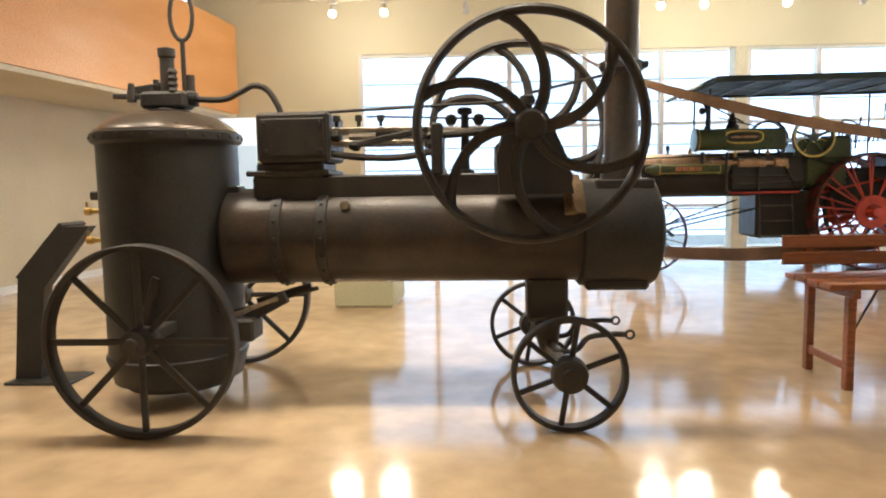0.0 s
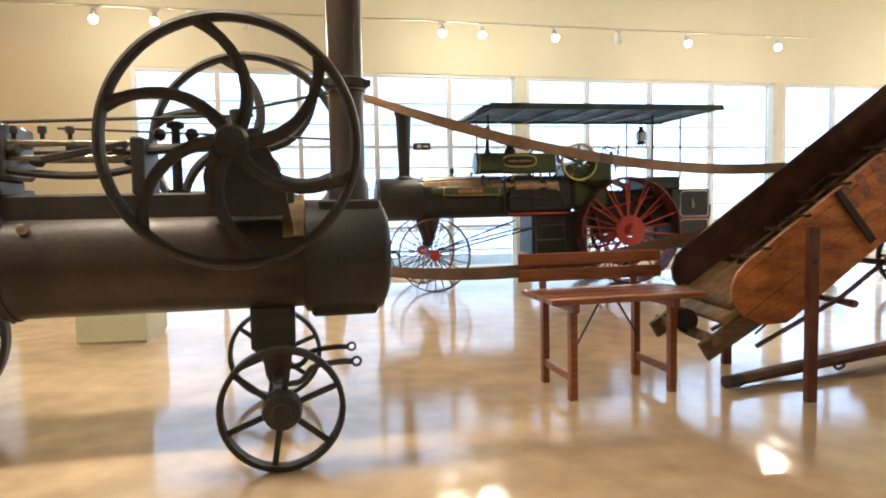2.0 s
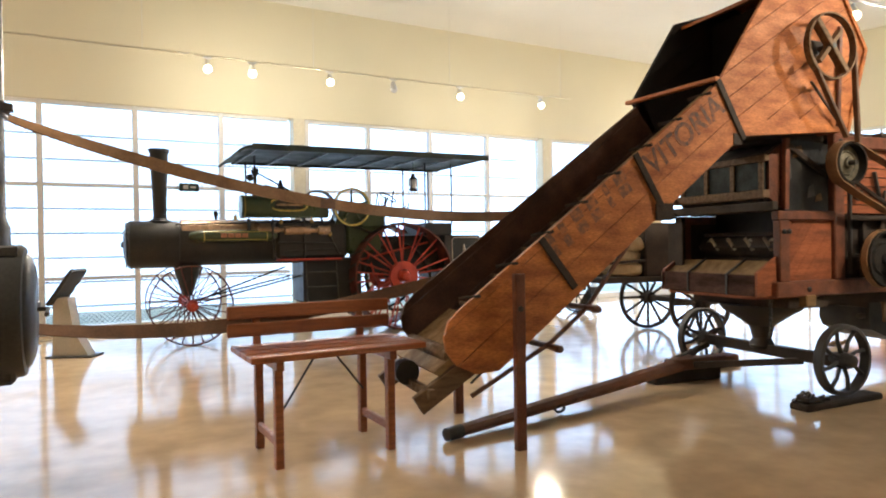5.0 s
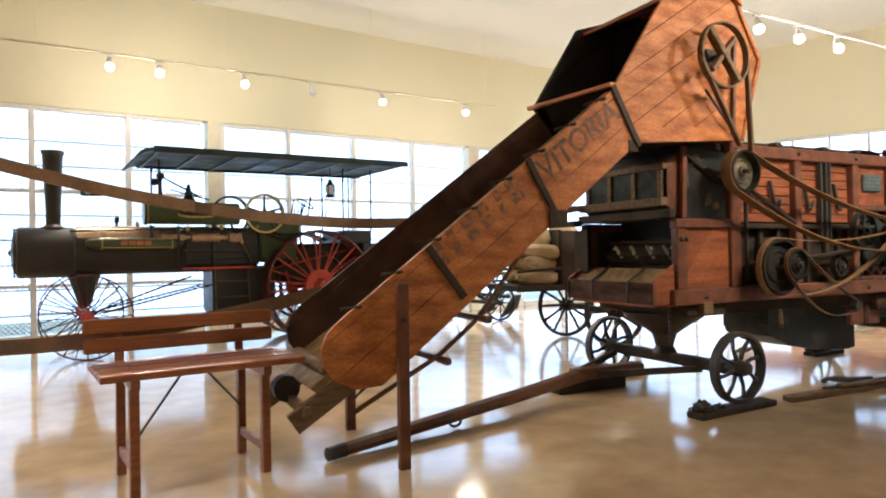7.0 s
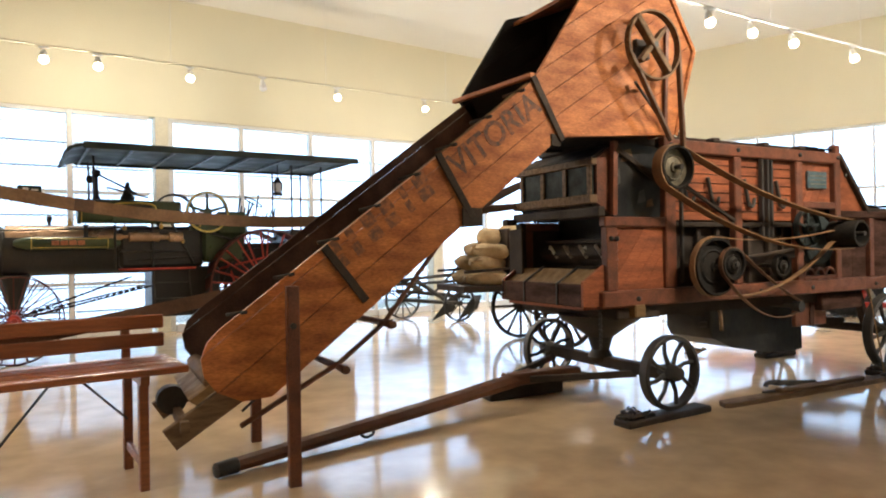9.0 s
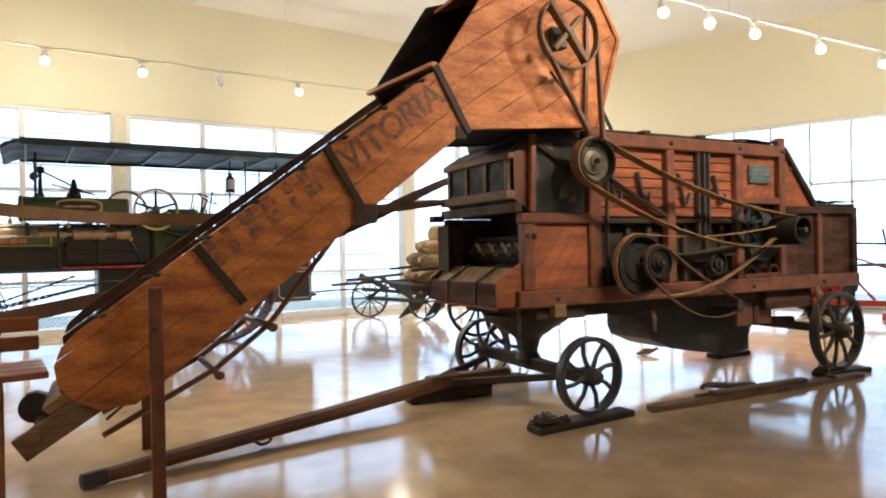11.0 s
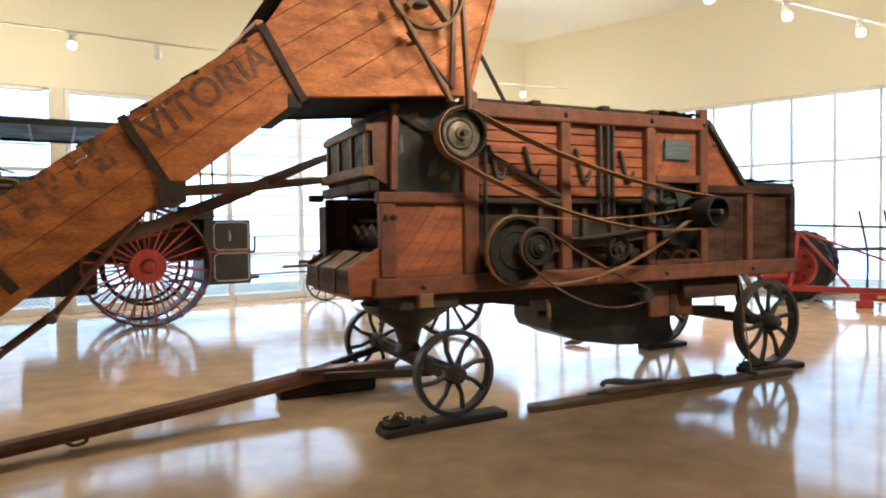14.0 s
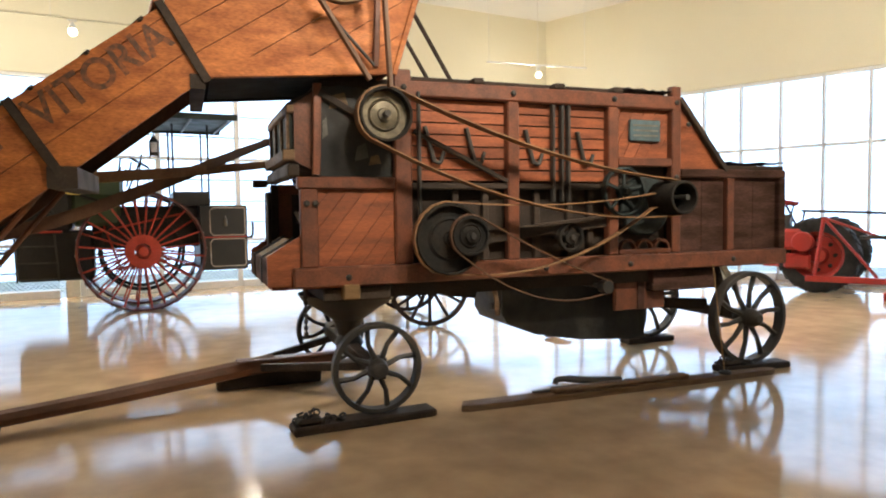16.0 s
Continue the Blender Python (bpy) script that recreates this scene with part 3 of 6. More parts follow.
for x in (-1.36, -1.22, -1.08):
    part("oil_cup", lathe((x, -0.13, 1.78), (0, 0, 1), [(0, 0.012), (0.03, 0.012), (0.035, 0.024), (0.07, 0.022)], seg=10), IRON, eng)
part("governor_rod", tube([(-1.80, -0.05, 1.87), (-0.1, -0.05, 1.93)], 0.010), IRON, eng)
part("governor_rod", tube([(-1.2, 0.05, 1.86), (0.35, 0.05, 1.80)], 0.007), IRON, eng)
gov = part("governor", lathe((-0.55, 0.0, 1.47), (0, 0, 1), [(0, 0.06), (0.02, 0.06), (0.03, 0.03), (0.38, 0.025), (0.39, 0.05), (0.42, 0.05), (0.43, 0.02)], seg=14), IRON, eng)
for sx in (-0.09, 0.09):
    part("governor_ball", lathe((-0.55 + sx, 0, 1.82), (0, 0, 1), [(-0.04, 0.004), (-0.03, 0.028), (0, 0.04), (0.03, 0.028), (0.04, 0.004)], seg=12), IRON, gov)
for x, z in ((-1.40, 1.72), (-1.28, 1.66), (-0.86, 1.72), (-0.80, 1.66)):
    part("gland_nut", lathe((x, -0.15, z), (1, 0, 0), [(0, 0.02), (0.03, 0.035), (0.06, 0.035), (0.07, 0.02)], seg=8), IRON, eng)
part("valve_link", beam((-1.25, -0.17, 1.66), (-0.78, -0.17, 1.75), 0.02, 0.04), IRON, eng)
part("eccentric", lathe((-0.17, -0.12, 1.745), (0, 1, 0), [(0, 0.09), (0.0, 0.11), (0.06, 0.11), (0.06, 0.09)], seg=24), IRON, eng)
part("eccentric_rod", tube([(-0.25, -0.09, 1.75), (-0.9, -0.09, 1.70)], [0.03, 0.016]), IRON, eng)
bear = part("crank_bearing", box(-0.36, 0.04, -0.21, 0.21, 1.47, 1.66, 0.02), IRON, eng)
for y in (-0.30, 0.30):
    part("pedestal", prism([(-0.34, 1.34), (0.10, 1.34), (0.06, 1.56), (-0.06, 1.82), (-0.28, 1.82), (-0.36, 1.56)], y - 0.06, y + 0.06), IRON, bear)
part("oil_cup", lathe((-0.17, -0.30, 1.82), (0, 0, 1), [(0, 0.03), (0.05, 0.03), (0.055, 0.045), (0.10, 0.045), (0.11, 0.03)], seg=14), IRON, bear)
part("crankshaft", tube([(-0.17, -0.66, 1.745), (-0.17, 0.66, 1.745)], 0.038, seg=14), STEEL, eng)


def flywheel(v, cz, R, label):
    o = V(-0.175, v, cz)
    w = part("flywheel", rim(o, (0, 1, 0), R, 0.11, 0.055, seg=72, rounded=True), IRON, eng, label)
    part("hub", lathe(o, (0, 1, 0), [(-0.10, 0.04), (-0.095, 0.07), (-0.04, 0.09), (0.04, 0.09), (0.095, 0.07)], seg=24), IRON, w)
    for k in range(6):
        a0 = radians(-1 + 60 * k)
        pts, rs = [], []
        for i in range(11):
            t = i / 10
            r = 0.06 + (R - 0.022 - 0.06) * t
            a = a0 + radians(46) * t ** 1.25
            pts.append(o + V(r * math.cos(a), 0, r * math.sin(a)))
            rs.append(0.038 - 0.012 * t + 0.010 * max(0, t - 0.8) / 0.2)
        part("spoke", tube(pts, rs, seg=10), IRON, w)
    return w


flywheel(-0.60, 1.722, 0.662, "large black flywheel with curved spokes")
flywheel(0.58, 1.79, 0.65, "large black flywheel with curved spokes, carrying the belt")
# chimney
chim = part("chimney", lathe((0.45, 0, 1.36), (0, 0, 1), [(0, 0.20), (0.02, 0.20), (0.03, 0.13), (0.16, 0.125), (0.20, 0.108), (0.72, 0.108), (0.725, 0.125), (0.78, 0.125), (0.785, 0.108), (2.9, 0.108), (2.92, 0.14), (3.0, 0.15)], seg=32), BOILER, eng, "tall brown-black iron chimney")
part("collar", rim((0.45, 0, 2.13), (0, 0, 1), 0.135, 0.06, 0.03), IRON, chim)
for a in (200, 340, 90):
    part("lug", box(-0.02, 0.02, -0.03, 0.03, -0.02, 0.02, 0.005), IRON, chim).location = (0.45 + 0.14 * math.cos(radians(a)), 0.14 * math.sin(radians(a)), 2.13)
part("chimney_base", box(0.26, 0.62, -0.2, 0.2, 1.36, 1.42, 0.01), IRON, chim)
arc = [radians(30 + 128 * k / 20) for k in range(21)]
part("lagging_strip", hull(B(), [[V(x, r * math.cos(t), Z + r * math.sin(t)) for x, r in ((0.06, 0.318), (0.05, 0.345), (0.10, 0.372), (0.17, 0.372), (0.18, 0.348))] for t in arc]), RUST, eng, "tan frayed lagging strip behind the smokebox")
part("tie_rod", beam((0.5, 0.05, 2.12), (-0.15, 0.2, 2.0), 0.015, 0.02), IRON, eng)
# running gear
fork = part("front_fork", box(-0.16, 0.10, -0.13, 0.13, 0.52, 0.80, 0.02), IRON, eng)
part("kingpin", lathe((-0.02, 0, 0.30), (0, 0, 1), [(0, 0.05), (0.05, 0.07), (0.2, 0.09), (0.3, 0.09)], seg=18), IRON, fork)
part("front_axle", beam((-0.06, 0.70, 0.33), (0.03, -0.70, 0.33), 0.07, 0.07), IRON, eng)
for v, x in ((-0.68, 0.03), (0.70, -0.06)):
    wheel(eng, (x, v, 0.33), 0.328, 0.075, 0.03, 0.105, 0.16, 6, 0.022, IRON, flat=0.032, turn=0.35, name="front_wheel")
for y0 in (-0.30, 0.12):
    bar = part("steering_bar", tube(spread([(-0.02, y0, 0.36), (0.12, y0, 0.37), (0.20, y0, 0.45), (0.34, y0, 0.47), (0.42, y0, 0.468)]), 0.018), IRON, eng)
    part("eye", rim((0.45, y0, 0.468), (0, 1, 0), 0.032, 0.02, 0.014, seg=16), IRON, bar)
part("rear_axle", beam((-2.38, -0.82, 0.56), (-2.38, 0.82, 0.56), 0.07, 0.07), IRON, eng)
for v in (-0.80, 0.80):
    wheel(eng, (-2.37, v, 0.556), 0.553, 0.09, 0.035, 0.085, 0.20, 8, 0.024, IRON, flat=0.038, turn=0.0, name="rear_wheel")
crank = part("brake_bracket", beam((-2.05, -0.3, 0.52), (-1.68, -0.3, 0.72), 0.05, 0.07), IRON, eng)
part("brake_screw", tube([(-2.0, -0.36, 0.62), (-1.72, -0.36, 0.72)], 0.014), STEEL, crank)
part("brake_bracket", beam((-2.05, 0.25, 0.60), (-1.66, 0.25, 0.71), 0.04, 0.04), IRON, eng)
part("brake_block", box(-1.98, -1.86, -0.42, -0.22, 0.46, 0.60, 0.015), IRON, eng)
part("stay", tube([(-2.1, -0.25, 0.6), (-1.5, -0.2, 0.76)], 0.014), IRON, eng)
lever = part("lever", beam((-2.52, -0.5, 0.55), (-2.40, -0.52, 0.88), 0.02, 0.05), IRON, eng)

# ---- long drive belt to the threshing machine ----
dbelt = thing("drive_belt", pose(3.0, 5.3, 0.9), "long sagging tan leather drive belt between engine and thresher", "belt")


def belt(name, pts, sides, width, mat, label):
    k = 8
    run = spread(pts, k)
    S = []
    for i in range(len(run)):
        f = min(i / k, len(sides) - 1.001)
        a = int(f)
        S.append(Vector(sides[a]).lerp(Vector(sides[a + 1]), f - a))
    ob = part(name, ribbon(run, S, width), mat, dbelt, label, world=True)
    for i in (k * 4 + 3,):
        part("belt_joint", ribbon([run[i].lerp(run[i + 1], t) + V(0, -0.006, 0) for t in (0, 0.5, 1)], [S[i]] * 3, width * 0.96, 0.012), DARKBELT, ob, world=True)
    return ob


flat, edge, tilt = (0, 1, 0), (0, 0.35, 1), (0, 0.8, 0.6)
belt("upper_run", [(-0.30, 4.93, 2.505), (0.05, 4.95, 2.44), (0.47, 5.00, 2.23), (1.25, 5.12, 2.0), (2.06, 5.22, 1.82), (2.95, 5.34, 1.70), (3.9, 5.50, 1.67), (5.23, 5.66, 1.75), (6.2, 5.80, 1.85), (6.5, 5.86, 1.88)],
     [flat, flat, tilt, edge, edge, edge, edge, edge, tilt, tilt], 0.09, BELT, "long sagging tan leather drive belt, upper run")
belt("lower_run", [(-0.30, 4.93, 1.165), (0.1, 4.95, 1.10), (0.64, 5.02, 0.93), (1.67, 5.18, 0.88), (2.9, 5.36, 1.04), (4.4, 5.58, 1.33), (5.23, 5.68, 1.62), (6.17, 5.82, 2.02), (6.5, 5.88, 2.12)],
     [flat, flat, tilt, edge, edge, edge, edge, tilt, tilt], 0.10, DARKBELT, "long sagging brown leather drive belt, lower run")

# ---- information stand and plinth ----
info = thing("information_stand", pose(-3.79, 4.3, 0, 0, 0, 6), "black slanted metal information stand on the floor", "information stand")
part("stand_back", hull(B(), [[V(x, y, z) for x, z in ((-0.30, 0), (-0.10, 0), (-0.02, 0.72), (0.36, 1.18), (0.14, 1.18), (-0.22, 0.80))] for y in (-0.05, 0.05)]), BLACK, info)
part("stand_foot", box(-0.32, 0.20, -0.16, 0.16, 0.0, 0.02, 0.006), BLACK, info)
part("tilted_top", hull(B(), [[V(x, y, z) for x, z in ((-0.24, 0.80), (-0.21, 0.79), (0.16, 1.19), (0.13, 1.21))] for y in (-0.05, 0.25)]), BLACK, info)
stand = thing("information_stand", pose(0.04, 10.42, 0, 0, 0, -20), "slim warm-grey information stand with a slanted black panel", "information stand")
part("stand_foot", box(-0.32, 0.30, -0.17, 0.17, 0.0, 0.022, 0.006), BLACK, stand, "flat black foot plate")
part("stand_post", hull(B(), [[V(x, y, z) for x, y in ((-a, -0.10), (b, -0.10), (b, 0.10), (-a, 0.10))] for z, a, b in ((0.023, 0.26, 0.22), (0.35, 0.24, 0.03), (0.80, 0.24, -0.04))]), STANDG, stand)
part("tilted_top", hull(B(), [[V(x, y, z) for x, z in ((-0.28, 0.72), (-0.24, 0.70), (0.08, 1.15), (0.05, 1.18))] for y in (-0.2, 0.2)]), BLACK, stand, "slanted black panel")
pl = thing("plinth", pose(-2.15, 7.7, 0, 0, 0, 3), "sage-beige painted display plinth on the floor", "plinth")
part("plinth_body", box(-0.42, 0.29, -0.40, 0.40, 0.03, 0.86, 0.01), PLINTH, pl)
part("plinth_base", box(-0.40, 0.27, -0.37, 0.37, 0.0, 0.03), GREYWALL, pl)
# Glowing panel on the solid wall stands in for a daylit opening.
board = thing("frosted_window", ROOM @ pose(-6.4, -0.04, 0), "glowing white and pale blue panel standing in for daylight", "window")
part("upper_pane", box(-1.1, 0.64, 0, 0.035, 2.28, 2.80, 0.005), DAYPANEL, board, "glowing white pane")
part("lower_pane", box(-1.1, 0.64, 0.003, 0.035, 0.9, 2.275, 0.005), DAYPANEL_BLUE, board, "glowing pale blue pane")

# ---- straw elevator ----
def at(x, y, z=0.0):
    return Matrix.Translation((x, y, z))


N, F = 4.43, 5.40            # near and far side planes
SL = 36.8
TROUGH = [(3.46, 0.54), (5.70, 2.28), (5.46, 2.70), (3.16, 0.98), (3.08, 0.90), (3.045, 0.80), (3.06, 0.70), (3.13, 0.60), (3.28, 0.53)]
HOOD = [(5.705, 2.285), (6.93, 2.38), (7.17, 3.13), (6.90, 3.58), (6.62, 3.74), (6.0, 3.5), (5.465, 2.705)]
FAR_HOOD = [(5.705, 2.285), (6.93, 2.38), (7.20, 3.13), (6.93, 3.60), (6.60, 3.76), (5.86, 3.52), (5.35, 2.735)]
elev = thing("straw_elevator", at(4.2, 4.9), "orange-brown wooden straw elevator trough with a tall planked hood", "elevator")
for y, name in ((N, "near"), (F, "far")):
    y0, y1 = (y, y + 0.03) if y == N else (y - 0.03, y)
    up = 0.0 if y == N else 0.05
    # Far trough boards are darker than near; far hood boards hold the hood's shade.
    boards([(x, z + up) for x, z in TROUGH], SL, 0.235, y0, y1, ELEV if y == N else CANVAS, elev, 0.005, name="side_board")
    boards(HOOD if y == N else FAR_HOOD, 33, 0.18, y0, y1, ELEV if y == N else CANVAS_SHADE, elev, 0.005 if y == N else 0.002, name="hood_board", off=0.02)
# Added sheet that keeps light from showing through the far board gaps.
part("far_lining", prism(FAR_HOOD, F + 0.001, F + 0.008), CANVAS_SHADE, elev, "added dark sheet blocking light through the far hood boards", world=True)
# trough bottom, canvas and cross slats
c, s = math.cos(radians(SL)), math.sin(radians(SL))
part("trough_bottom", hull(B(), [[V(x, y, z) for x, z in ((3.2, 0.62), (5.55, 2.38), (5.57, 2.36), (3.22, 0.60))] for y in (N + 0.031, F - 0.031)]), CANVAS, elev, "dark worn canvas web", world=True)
for y in (N + 0.05, F - 0.05):
    part("web_strap", beam((3.22, y + (0.10 if y < 5 else -0.10), 0.66), (5.52, y + (0.10 if y < 5 else -0.10), 2.385), 0.035, 0.02), PALE, elev, world=True)
for k in range(8):
    t = k / 8 + 0.03
    x, z = 3.2 + 2.35 * t, 0.66 + 1.76 * t
    part("web_slat", beam((x, N + 0.04, z + 0.01), (x, F - 0.04, z + 0.01), 0.035, 0.03), GREYW, elev, world=True)
    part("peg", beam((x - 0.05, N + 0.14, z + 0.335), (x + 0.03, N - 0.035, z + 0.36), 0.02, 0.022), DARKW, elev, world=True)
part("edge_lath", beam((3.22, N + 0.045, 1.0), (5.44, N + 0.045, 2.68), 0.025, 0.03), PALE, elev, world=True)
# roller and foot boards
for y in (N + 0.036, F - 0.09):
    part("foot_board", beam((2.87, y + 0.025, 0.34), (3.5, y + 0.025, 0.74), 0.05, 0.14, up=(0, 0, 1)), GREYW, elev, world=True)
part("roller", lathe((3.12, N + 0.06, 0.66), (0, 1, 0), [(0, 0.03), (0.01, 0.055), (0.84, 0.055), (0.85, 0.03)], seg=20), GREYW, elev, "worn wooden bottom roller", world=True)
part("roller_pulley", lathe((2.92, N + 0.42, 0.50), (0, 1, 0), [(0, 0.04), (0.0, 0.09), (0.1, 0.09), (0.1, 0.04)], seg=20), IRON, elev, world=True)
part("lower_cross_beam", beam((2.95, N - 0.02, 0.42), (2.95, F + 0.02, 0.42), 0.05, 0.07), GREYW, elev, world=True)
part("end_board", hull(B(), [[V(x, y, z) for x, z in ((2.98, 0.56), (3.02, 0.53), (3.5, 0.87), (3.46, 0.90))] for y in (N + 0.04, F - 0.04)]), PALE, elev, world=True)
# iron straps over the side
for (x0, z0), (x1, z1) in (((5.45, 2.73), (5.72, 2.26)), ((4.63, 2.10), (4.90, 1.66)), ((3.80, 1.46), (4.08, 1.10))):
    part("strap", beam((x0, N - 0.012, z0), (x1, N - 0.012, z1), 0.022, 0.055, up=(0, 0, 1)), DARKW, elev, "dark iron-bound strap", world=True)
part("cross_beam", beam((4.90, N - 0.02, 1.66), (4.90, F + 0.02, 1.66), 0.16, 0.13), DARKW, elev, world=True)
part("cross_beam", beam((5.66, N - 0.01, 2.26), (5.66, F + 0.01, 2.26), 0.09, 0.09), DARKW, elev, world=True)
part("hood_lip", beam((5.44, N - 0.02, 2.735), (5.33, F + 0.03, 2.735), 0.05, 0.035), ELEV, elev, world=True)
# hood: back, top boards, edge battens; black sheets added for the shade inside
part("hood_back", hull(B(), [[V(x, y, z) for x, z in ((7.13, 3.13), (6.87, 3.57), (6.85, 3.56), (7.10, 3.12))] for y in (N + 0.031, F - 0.031)]), ELEV, elev, world=True)
part("hood_back", hull(B(), [[V(x, y, z) for x, z in ((6.90, 2.38), (7.14, 3.12), (7.11, 3.125), (6.875, 2.385))] for y in (N + 0.031, F - 0.031)]), ELEV, elev, world=True)
for (x0, z0), (x1, z1) in (((5.93, 3.47), (6.28, 3.61)), ((6.285, 3.612), (6.62, 3.75)), ((6.625, 3.75), (6.93, 3.58))):
    part("lid_board", hull(B(), [[V(x, y, z) for x, z in ((x0, z0), (x1, z1), (x1, z1 + 0.03), (x0, z0 + 0.03))] for y in (N - 0.04, F + 0.05)]), ELEV, elev, world=True)
part("inner_lining", hull(B(), [[V(x, y, z) for x, z in ((5.74, 2.30), (6.9, 2.40), (6.9, 2.42), (5.74, 2.32))] for y in (N + 0.04, F - 0.04)]), CANVAS_SHADE, elev, world=True)
part("inner_lining", box(6.3, 6.32, N + 0.035, F - 0.035, 2.45, 3.55), CANVAS_SHADE, elev, "added black sheet standing for the shade inside the hood", world=True)
for a, b in (((6.93, 2.38), (7.17, 3.13)), ((7.17, 3.13), (6.90, 3.58))):
    part("batten", beam((a[0], N - 0.012, a[1]), (b[0], N - 0.012, b[1]), 0.022, 0.04, up=(1, 0, 0)), ELEV, elev, world=True)
part("hood_sill", prism([(5.715, 2.29), (6.93, 2.385), (6.965, 2.50), (5.65, 2.41)], N - 0.012, N - 0.001), ELEV, elev, world=True)
# hood pulley and its belts
hp = part("hood_pulley", rim((6.54, N - 0.16, 3.06), (0, 1, 0), 0.285, 0.06, 0.018, seg=48), GREYW, elev, world=True)
part("pulley_bar", beam((6.36, N - 0.16, 3.27), (6.70, N - 0.16, 2.86), 0.05, 0.075, up=(0, 1, 0)), GREYW, hp, world=True)
part("pulley_bar", beam((6.40, N - 0.15, 2.92), (6.66, N - 0.15, 3.20), 0.04, 0.06, up=(0, 1, 0)), GREYW, hp, world=True)
part("pulley_shaft", tube([(6.54, N - 0.2, 3.06), (6.54, N + 0.02, 3.06)], 0.025), IRON, hp, world=True)
part("bearing", box(6.46, 6.62, N - 0.05, N - 0.002, 2.98, 3.14, 0.01), IRON, elev, world=True)
for x0, z0, x1, z1, w in ((6.30, 2.96, 6.72, 2.30, 0.045), (6.82, 3.04, 6.86, 2.26, 0.045)):
    part("pulley_belt", beam((x0, N - 0.16, z0), (x1, N - 0.16, z1), 0.05, 0.03, up=(1, 0, 0)), DARKBELT, elev, world=True)
part("side_batten", beam((6.80, N - 0.02, 2.42), (6.84, N - 0.02, 3.3), 0.03, 0.04, up=(1, 0, 0)), FRAMEW, elev, world=True)
part("stay_rod", tube([(6.44, N - 0.05, 2.78), (6.78, N - 0.06, 2.42)], 0.012), IRON, elev, world=True)
for y in (4.95, 5.35):
    part("prop", tube([(7.06, y, 3.30), (7.62, y, 2.38)], 0.018), DARKW, elev, world=True)
# legs, stays and rods
for y in (4.33, 5.44):
    leg = part("leg", beam((3.565, y, 0), (3.565, y, 1.22), 0.075, 0.06, up=(0, 1, 0)), FRAMEW, elev, "brown timber leg", world=True)
    part("bolt", lathe((3.56, y - 0.03, 0.98), (0, -1, 0), [(0, 0.02), (0.015, 0.02), (0.02, 0.008)], seg=8), IRON, leg, world=True)
for y in (4.52, 5.15):
    part("frame_pole", tube([(3.28, y, 0.36), (3.92, y, 0.69), (4.25, y, 0.94), (4.80, y, 1.62)], 0.018), POLE, elev, world=True)
    part("stay_rod", tube([(3.3, y + 0.05, 0.44), (4.6, y + 0.05, 1.52)], 0.009), IRON, elev, world=True)
for x, z in ((3.92, 0.665), (4.25, 0.935)):
    part("rung", tube([(x, 4.37, z), (x, 4.40, z), (x, 4.52, z), (x - 0.02, 5.28, z)], [0.026, 0.031, 0.024, 0.022], seg=10), POLE, elev, "rounded wooden rung", world=True)


# stencilled lettering on the side
def lettering(text, x, z, length, height, angle, y, mat, parent, label, yaw=0.0):
    cu = bpy.data.curves.new("letters", "FONT")
    cu.body, cu.align_x, cu.extrude = text, "LEFT", 0.0008
    cu.offset = 0.018
    t = bpy.data.objects.new("letters", cu)
    scene.collection.objects.link(t)
    bpy.context.view_layer.update()
    me = bpy.data.meshes.new_from_object(t.evaluated_get(bpy.context.evaluated_depsgraph_get()))
    bpy.data.objects.remove(t)
    b = B()
    b.from_mesh(me)
    xs, ys = [v.co.x for v in b.verts], [v.co.y for v in b.verts]
    k = Matrix.Diagonal((length / (max(xs) - min(xs)), height / (max(ys) - min(ys)), 1, 1)) @ Matrix.Translation((-min(xs), -min(ys), 0))
    b.transform(Matrix.Translation((x, y, z)) @ Matrix.Rotation(radians(-angle), 4, "Y") @ Matrix.Rotation(radians(90), 4, "X") @ k)
    return part("lettering", b, mat, parent, label, world=True, smooth=False)


lettering("VITORIA", 4.80, 1.925, 0.93, 0.19, SL, N - 0.0025, STENCIL, elev, "black stencilled town name")
# the maker's worn mark: plain bars above and below the seam of the boards
for k, w in enumerate((0.115, 0.06, 0.10, 0.10, 0.05, 0.115)):
    u = -0.02 + 0.158 * k
    for v, h, lean in ((0.0, 0.085, 0.0), (0.105, 0.085, 0.012)):
        p = V(3.95 + c * (u + lean) - s * v, N - 0.0012, 1.33 + s * (u + lean) + c * v)
        part("stencil_bar", beam(p, p + V(-s, 0, c) * h, 0.002, w, bevel=0.0005, up=(c, 0, s)), FADED, elev, world=True)

# ---- threshing machine ----
Y0, Y1 = 4.62, 5.86
th = thing("threshing_machine", at(8.4, 5.2), "red-brown wooden threshing machine with belts and iron wheels", "threshing machine")
T = FRAMEW


def tp(name, bm, mat=T, parent=None, label=""):
    return part(name, bm, mat, parent or th, label, world=True)


# inner carcass: closed blocks, the interior's shade put into their dark colour
tp("carcass", box(7.05, 9.46, Y0 + 0.10, Y1 - 0.06, 1.02, 2.30), DARKW, label="dark block standing for the shaded interior")
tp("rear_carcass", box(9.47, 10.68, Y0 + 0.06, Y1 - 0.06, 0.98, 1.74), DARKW)
